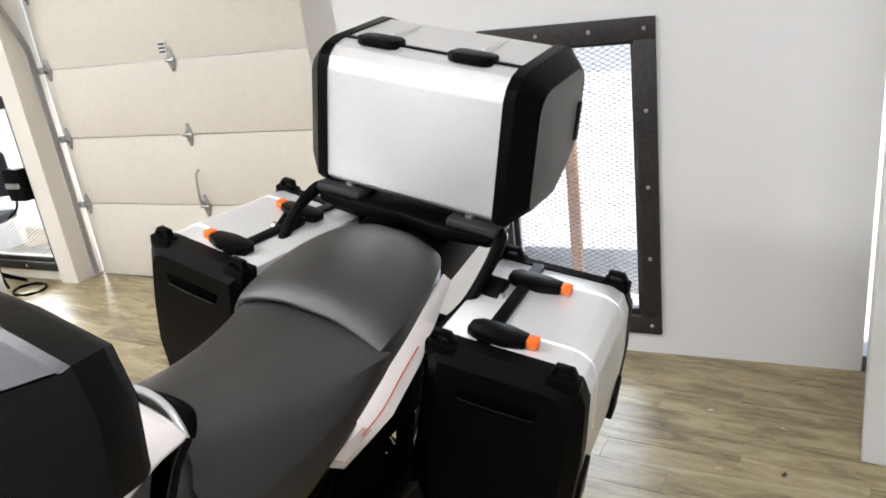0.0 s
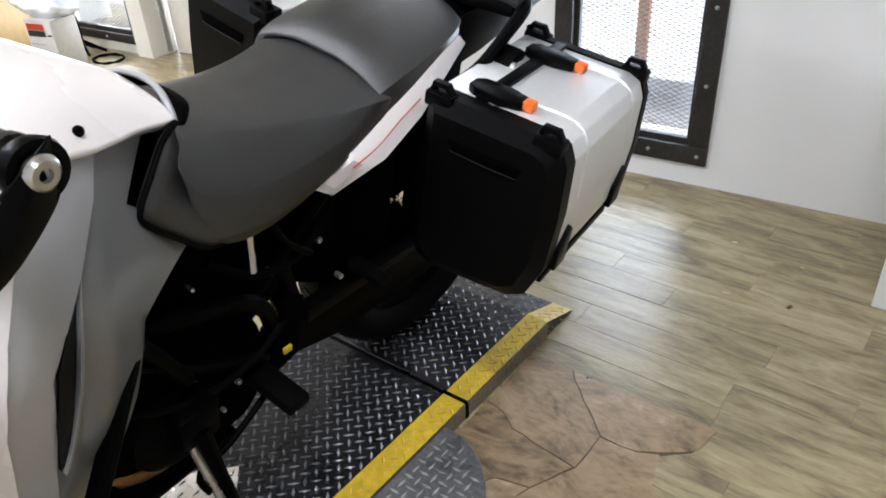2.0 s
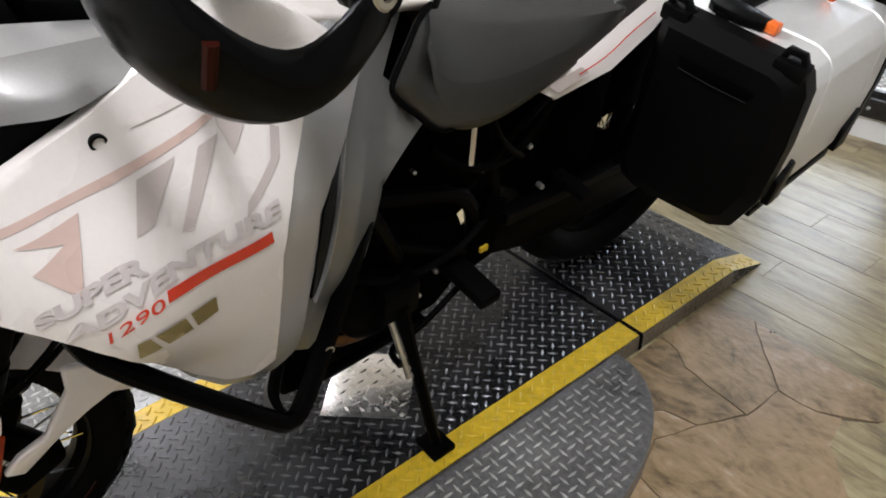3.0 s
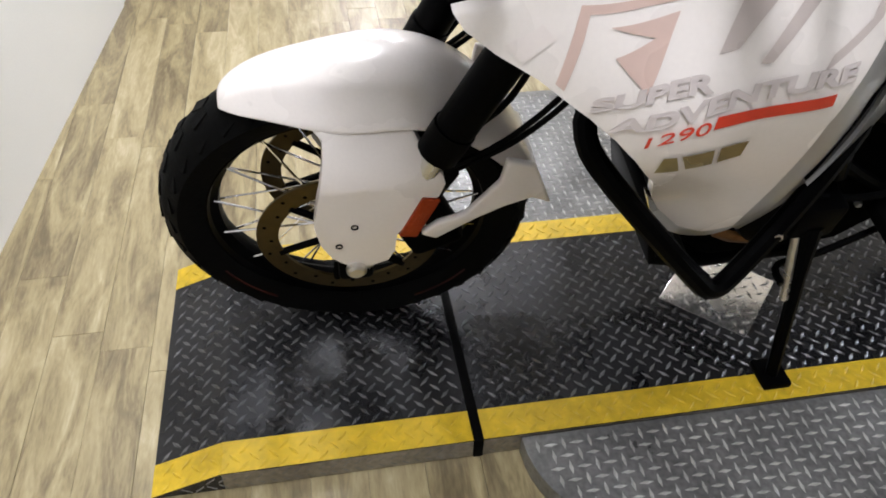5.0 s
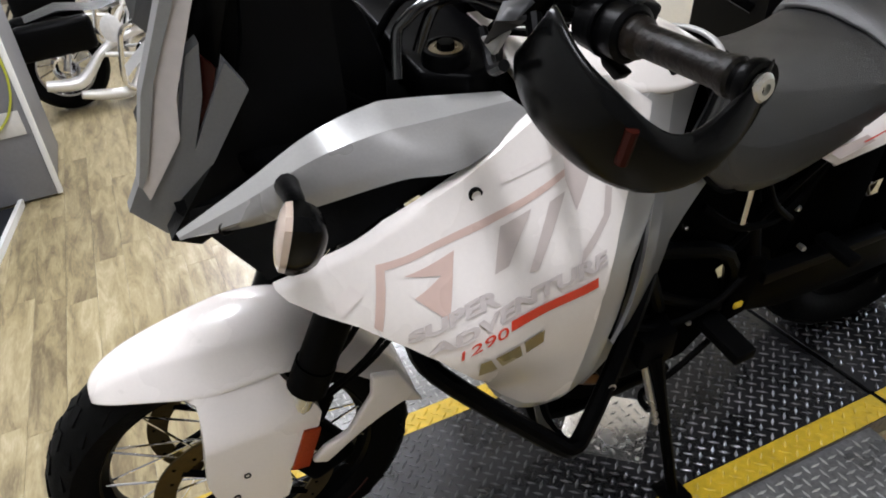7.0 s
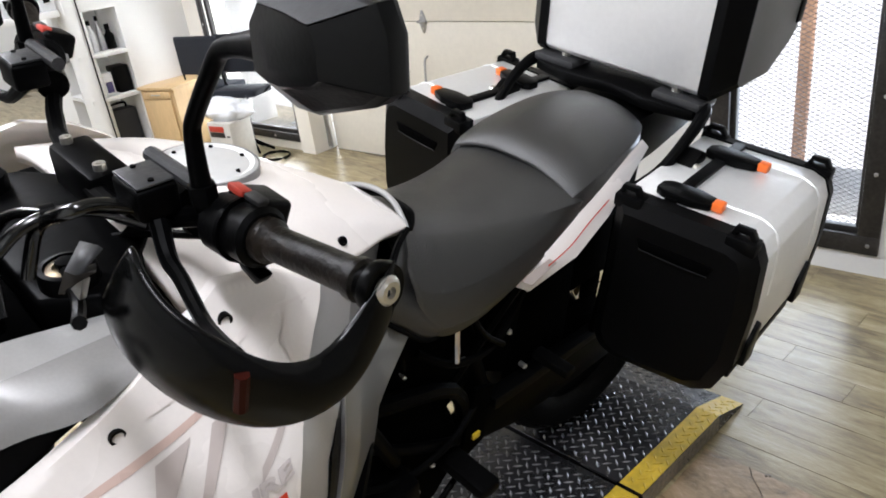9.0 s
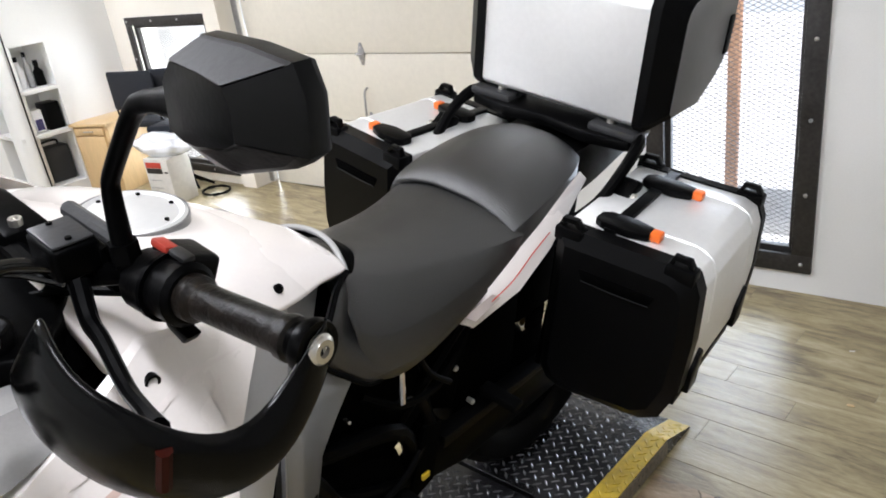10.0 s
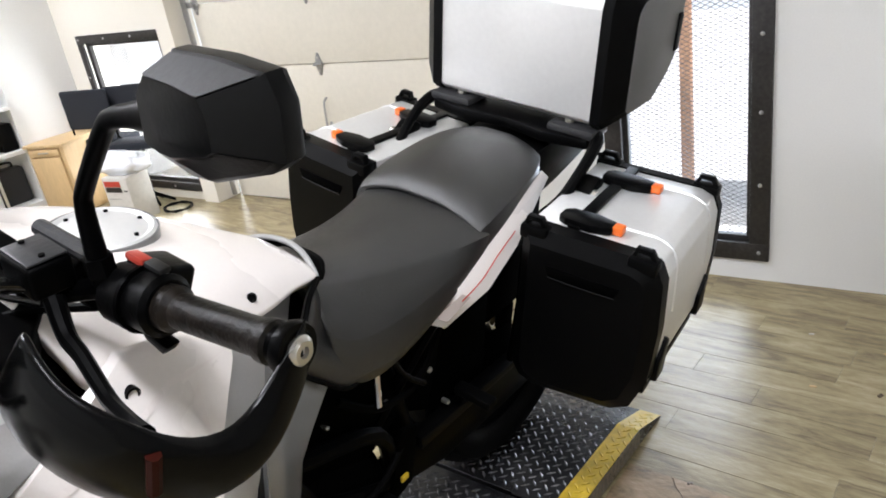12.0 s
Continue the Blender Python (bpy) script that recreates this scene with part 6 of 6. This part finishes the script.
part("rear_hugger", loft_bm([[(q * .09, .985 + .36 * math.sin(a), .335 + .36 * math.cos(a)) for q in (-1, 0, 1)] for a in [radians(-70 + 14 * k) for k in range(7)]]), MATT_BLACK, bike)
part("tail_tidy", prism_bm([(.90, .90), (1.28, .92), (1.30, .86), (1.05, .80), (.90, .78)], -.10, .10, "x", .01), BLACK_PLASTIC, bike)
# small zinc bolts added where metal glints break up the black
for k, (y, z) in enumerate(((.405, .733), (.422, .591), (.67, .428), (.265, .652), (.539, .596), (.244, .449), (.275, .298), (.338, .376), (.26, .42), (.30, .33), (.60, .47), (.42, .50))):
    r = .0045 + .0015 * (k % 3)
    part("frame_bolt", lathe_bm([(r, -.012), (r, .003), (r * .6, .005), (r * .5, .002), (0, .002)], Matrix.Translation((.136, y, z)) @ AX, 8), BOLT, bike)
part("exhaust_header", tube_bm([(.09, .02, .44), (.115, .10, .32), (.112, .23, .285), (.07, .36, .27)], .020, 12), COPPER, bike, "heat-tinted exhaust header pipe")
part("brake_linkage", tube_bm([(.155, .40, .735), (.158, .44, .66), (.155, .50, .60)], .006, 8), BLACK_METAL, bike)
part("heel_plate", prism_bm([(.40, .34), (.47, .36), (.49, .50), (.44, .52)], .14, .15, "x", .003), MATT_BLACK, bike)
both("footpeg", box_bm(.14, .262, .345, .395, .372, .40, .006), BLACK_RUBBER, bike, "black rubber footpeg")
both("passenger_peg", box_bm(.15, .24, .60, .63, .50, .52, .005), BLACK_RUBBER, bike)
part("shift_lever", tube_bm([(.16, .40, .34), (.18, .28, .30), (.19, .20, .29), (.23, .19, .29)], .007, 8), BLACK_METAL, bike)
part("warning_sticker", box_bm(.150, .156, .432, .452, .388, .402, .001), YELLOW, bike, "small yellow and silver sticker")
part("clutch_hose", tube_bm([(.14, .05, .55), (.17, .20, .46), (.16, .36, .44), (.14, .46, .48)], .007, 6), BLACK_RUBBER, bike)
part("wiring_loom", tube_bm([(.13, .30, .68), (.15, .38, .62), (.14, .50, .60), (.12, .60, .68)], .008, 6), BLACK_RUBBER, bike)
part("horn", lathe_bm([(0, .01), (.03, .01), (.035, 0), (.035, -.02)], Matrix.Translation((.14, .03, .52)) @ AX, 20), BLACK_METAL, bike)

# crash bars
for s in (-1, 1):
    part("crash_bar", tube_bm([(s * .20, -.20, .84), (s * .27, -.285, .82), (s * .30, -.30, .79), (s * .33, -.265, .74), (s * .385, -.15, .62), (s * .392, -.12, .595), (s * .38, -.09, .60), (s * .33, -.01, .67), (s * .26, .08, .72), (s * .20, .13, .68), (s * .16, .22, .50)], .0135, 10, smooth_steps=3), BLACK_METAL, bike, "black tubular crash bar")
    part("crash_bar_brace", tube_bm([(s * .385, -.13, .602), (s * .30, -.10, .52), (s * .16, -.02, .38)], .012, 8), BLACK_METAL, bike)
    part("bar_bolt", tube_bm([(s * .345, -.04, .645), (s * .362, -.04, .645)], .008, 8), BOLT, bike)

# side stand: reaches the platform
foot_l = LEANM.inverted() @ Vector((-0.275, 0.235, H + 0.012))
top_l = Vector((.19, .21, .405))
ss = part("side_stand", tube_bm([top_l, top_l.lerp(foot_l, .3), foot_l], [.018, .013, .012], 10, smooth_steps=1), BLACK_METAL, bike, "black side stand")
part("stand_foot", box_bm(-.035, .03, -.028, .028, -.012, .004, .004, m=Matrix.Translation(foot_l) @ Matrix.Rotation(radians(-12), 4, "Y")), BLACK_METAL, ss)
part("stand_spring", tube_bm([top_l + Vector((-.01, -.02, 0)), top_l.lerp(foot_l, .45) + Vector((0, -.018, 0))], .008, 8), BOLT, ss)
part("stand_bracket", box_bm(.12, .20, .17, .25, .38, .46, .01), BLACK_METAL, bike)


# ---- chrome cruiser motorcycle parked further back ----
def cruiser(m, label, tank_mat):
    c = thing("cruiser_motorcycle", label, "motorcycle", m, "parked cruisers")
    AXX = Matrix.Rotation(radians(90), 4, "Y")

    def wheel_c(y, R):
        w = part("wheel", lathe_bm([(.05, -.05), (.06, -.05), (.03, 0), (.06, .05), (.05, .05)], Matrix.Translation((0, y, R)) @ AXX, 20), CHROME, c)
        part("tyre", lathe_bm([(R * .66, -.045), (R * .85, -.055), (R * .97, -.03), (R, 0), (R * .97, .03), (R * .85, .055), (R * .66, .045)], Matrix.Translation((0, y, R)) @ AXX, 36), TYRE, w)
        part("rim", lathe_bm([(R * .62, -.04), (R * .68, -.045), (R * .68, .045), (R * .62, .04)], Matrix.Translation((0, y, R)) @ AXX, 36, closed=True), CHROME, w)
        for k in range(14):
            a = 2 * math.pi * k / 14
            part("spoke", tube_bm([(0, y + .05 * math.cos(a), R + .05 * math.sin(a)), (0, y + R * .64 * math.cos(a + .2), R + R * .64 * math.sin(a + .2))], .004, 5), CHROME, w)
    wheel_c(-.45, .20)
    wheel_c(.55, .21)
    part("rear_fender", loft_bm([[(q * .07, -.45 + .235 * math.sin(a), .20 + .235 * math.cos(a) - .02 * abs(q)) for q in (-1, -.6, 0, .6, 1)] for a in [radians(-80 + 15 * k) for k in range(10)]]), BLACK_METAL, c)
    part("front_fender", loft_bm([[(q * .055, .55 + .235 * math.sin(a), .21 + .235 * math.cos(a) - .02 * abs(q)) for q in (-1, -.6, 0, .6, 1)] for a in [radians(-60 + 13 * k) for k in range(10)]]), BLACK_METAL, c)
    part("engine", prism_bm([(-.15, .12), (.15, .12), (.2, .25), (.12, .40), (-.1, .40), (-.18, .25)], -.10, .10, "x", .02), CHROME, c)
    part("air_cleaner", lathe_bm([(0, .03), (.05, .03), (.065, .015), (.065, 0)], Matrix.Translation((.11, .02, .33)) @ AXX, 20), CHROME, c)
    part("primary_cover", lathe_bm([(0, .03), (.06, .03), (.075, 0)], Matrix.Translation((.10, -.06, .20)) @ AXX, 20), CHROME, c)
    part("exhaust_pipe", tube_bm([(.09, .05, .34), (.13, -.18, .30), (.15, -.2825, .264), (.155, -.36, .19), (.16, -.431, .150), (.16, -.56, .17)], [.018, .019, .021, .026, .031, .024], 12), PIPE, c)
    part("exhaust_pipe", tube_bm([(.09, .02, .32), (.14, -.12, .16), (.15, -.174, .085), (.155, -.22, .055), (.155, -.33, .07), (.155, -.43, .095)], [.018, .020, .024, .026, .026, .020], 12), PIPE, c)
    part("engine_guard", tube_bm([(.02, -.05, .36), (.17, -.12, .358), (.20, -.17, .352), (.20, -.20, .28), (.20, -.228, .112), (.18, -.156, .06), (.02, -.10, .06)], .014, 10), CHROME, c)
    part("guard_bar", tube_bm([(.19, -.278, .258), (.19, -.13, .223)], .012, 10), PIPE, c)
    part("side_cover_plate", lathe_bm([(0, .012), (.040, .012), (.050, .006), (.050, 0)], Matrix.Translation((.19, -.215, .365)) @ AXX @ Matrix.Diagonal((1.25, .95, 1, 1)), 20), LABEL_WHITE, c, "pale oval side cover")
    tk = bmesh.new()
    bmesh.ops.create_uvsphere(tk, u_segments=20, v_segments=12, radius=1, matrix=Matrix.Translation((0, .10, .50)) @ Matrix.Diagonal((.10, .20, .085, 1)))
    part("fuel_tank", tk, tank_mat, c)
    part("seat", loft_bm([[(q * w_, y, z + .02 * (1 - q * q)) for q in (-1, -.5, 0, .5, 1)] for y, z, w_ in ((-.55, .44, .07), (-.4, .47, .09), (-.25, .44, .10), (-.1, .46, .08))]), VINYL, c)
    part("saddlebag", box_bm(.08, .16, -.62, -.28, .28, .44, .03, 3), BLACK_PLASTIC, c)
    part("saddlebag", box_bm(-.16, -.08, -.62, -.28, .28, .44, .03, 3), BLACK_PLASTIC, c)
    part("shock", tube_bm([(.09, -.45, .20), (.09, -.38, .40)], .018, 10), CHROME, c)
    for s in (-1, 1):
        part("fork", tube_bm([(s * .07, .55, .21), (s * .07, .38, .60)], .018, 10), CHROME, c)
        part("rear_lamp", lathe_bm([(0, .02), (.02, .02), (.022, 0)], Matrix.Translation((s * .10, -.68, .40)), 12), RED_PLASTIC, c)
    part("handlebar", tube_bm([(-.30, .20, .68), (-.16, .30, .70), (0, .34, .62), (.16, .30, .70), (.30, .20, .68)], .010, 8), CHROME, c)
    hl = bmesh.new()
    bmesh.ops.create_uvsphere(hl, u_segments=16, v_segments=10, radius=.07, matrix=Matrix.Translation((0, .45, .58)))
    part("headlight", hl, CHROME, c)
    part("side_stand", tube_bm([(-.05, 0, .12), (-.14, -.03, .004)], .01, 6), BLACK_METAL, c)
    return c


cruiser(pose(-4.3, -0.33, 0, 0, 0, 6) @ Matrix.Scale(1.2, 4), "black cruiser motorcycle with chrome pipes and guard bars", BLACK_METAL)
cruiser(pose(-5.6, -0.42, 0, 0, 0, 4) @ Matrix.Scale(1.2, 4), "blue cruiser motorcycle with chrome engine parked behind", BLUE_PAINT)


# ---- floor pieces: planks and flagstones ----
PW, PL = 0.102, 0.71
random.seed(5)
plank_mesh = bpy.data.meshes.new("plank")
bm = box_bm(0, PL - 0.0006, 0, PW - 0.0006, -0.004, 0.0, 0.0006, 1)
bm.to_mesh(plank_mesh)
bm.free()
plank_mesh.materials.append(WOOD)
count = 0
far_v, far_f = [], []
y = -1.98
while y < 2.75:
    x = -9 + random.uniform(0, PL)
    while x + PL < 2.85:
        if y > 2.22 and x > -4.7:
            x += PL
            continue
        if x > -4.2 and -1.45 < y < 2.4 and x < 0.8 and count < 298:
            p = new("plank", plank_mesh)
            p.parent = floor
            p.location = (x, y, random.uniform(-0.0003, 0.0003))
            count += 1
        else:
            b = len(far_v)
            far_v += [(x, y, -0.0005), (x + PL - 0.0006, y, -0.0005), (x + PL - 0.0006, y + PW - 0.0006, -0.0005), (x, y + PW - 0.0006, -0.0005)]
            far_f.append((b, b + 1, b + 2, b + 3))
        x += PL
    y += PW
me = bpy.data.meshes.new("far_planks")
me.from_pydata(far_v, [], far_f)
me.materials.append(WOOD)
fp = tagged(new("far_planks", me), "more vinyl planks further off", kind="stuff")
fp.parent = floor
part("stone_bed", prism_bm([(-.211, .17), (.30, .17), (.34, .60), (.30, .78), (.218, .872), (.196, .955), (.255, 1.008), (.274, 1.098), (-.211, 1.100)], 0.0004, 0.0007, "z"), STONE_BED, floor)
# flagstones: a few large split slabs
slabs_xy = [[(-.213, .888), (-.165, .879), (-.111, .845), (-.028, .831), (.063, .823), (.066, .936), (.0, 1.0), (-.06, 1.055), (-.10, 1.102), (-.213, 1.102)],
            [(-.097, 1.102), (-.057, 1.056), (.002, 1.002), (.068, .939), (.112, .936), (.153, .942), (.205, .974), (.258, 1.013), (.272, 1.060), (.276, 1.101), (.09, 1.100)],
            [(-.213, .885), (-.165, .876), (-.111, .842), (-.028, .828), (.060, .820), (.012, .72), (-.061, .70), (-.10, .655), (-.213, .70)],
            [(.069, .934), (.066, .820), (.014, .717), (-.021, .62), (.018, .52), (.18, .50), (.30, .56), (.34, .66), (.306, .783), (.222, .875), (.20, .962), (.153, .938), (.112, .933)],
            [(-.213, .697), (-.10, .652), (-.062, .697), (.010, .715), (-.023, .62), (.016, .52), (.0, .34), (.06, .16), (-.213, .16)],
            [(.020, .517), (.003, .34), (.063, .16), (.30, .16), (.33, .34), (.34, .48), (.302, .556), (.18, .497)]]
for ring in slabs_xy:
    worn = []
    for (x0, y0), (x1, y1) in zip(ring, ring[1:] + ring[:1]):
        for f in (0, .25, .5, .75):
            px, py = x0 + (x1 - x0) * f, y0 + (y1 - y0) * f
            w = noise.noise(Vector((px * 31, py * 31, 5))) * .004 + noise.noise(Vector((px * 80, py * 80, 2))) * .002
            worn.append((px + w, py + w * .7))
    part("flagstone", prism_bm(worn, 0.0008, 0.0030, "z"), STONE, floor, smooth=False)


# ---- scraps on the floor ----
def scrap(x, y, size, turn, material, label):
    """A small curled flake lying on the planks."""
    bm = bmesh.new()
    grid = [[bm.verts.new(((i / 5 - .5) * size * (1 - .25 * abs(j / 3 - .5)), (j / 3 - .5) * size * .55, .0012 + .004 * abs(noise.noise(Vector((i * .6 + x * 9, j * .8, y * 7)))))) for j in range(4)] for i in range(6)]
    for i in range(5):
        for j in range(3):
            bm.faces.new((grid[i][j], grid[i + 1][j], grid[i + 1][j + 1], grid[i][j + 1]))
    ob = tagged(link("dry_flake", bm, material), label, "debris", "flakes on the floor")
    thick(ob, .0008)
    ob.matrix_world = pose(x, y, 0, 0, 0, turn)


for x, y, size, turn, material in ((.028, 1.93, .016, 20, CARDBOARD), (.271, 1.673, .020, 70, STONE_BED), (.244, 1.895, .013, -30, BIRCH), (.103, 1.644, .020, 10, BIRCH), (-.05, 1.10, .016, 40, STONE_BED)):
    scrap(x, y, size, turn, material, "small pale curled flake lying on the vinyl planks" if material is CARDBOARD else "small brown curled flake lying on the floor")
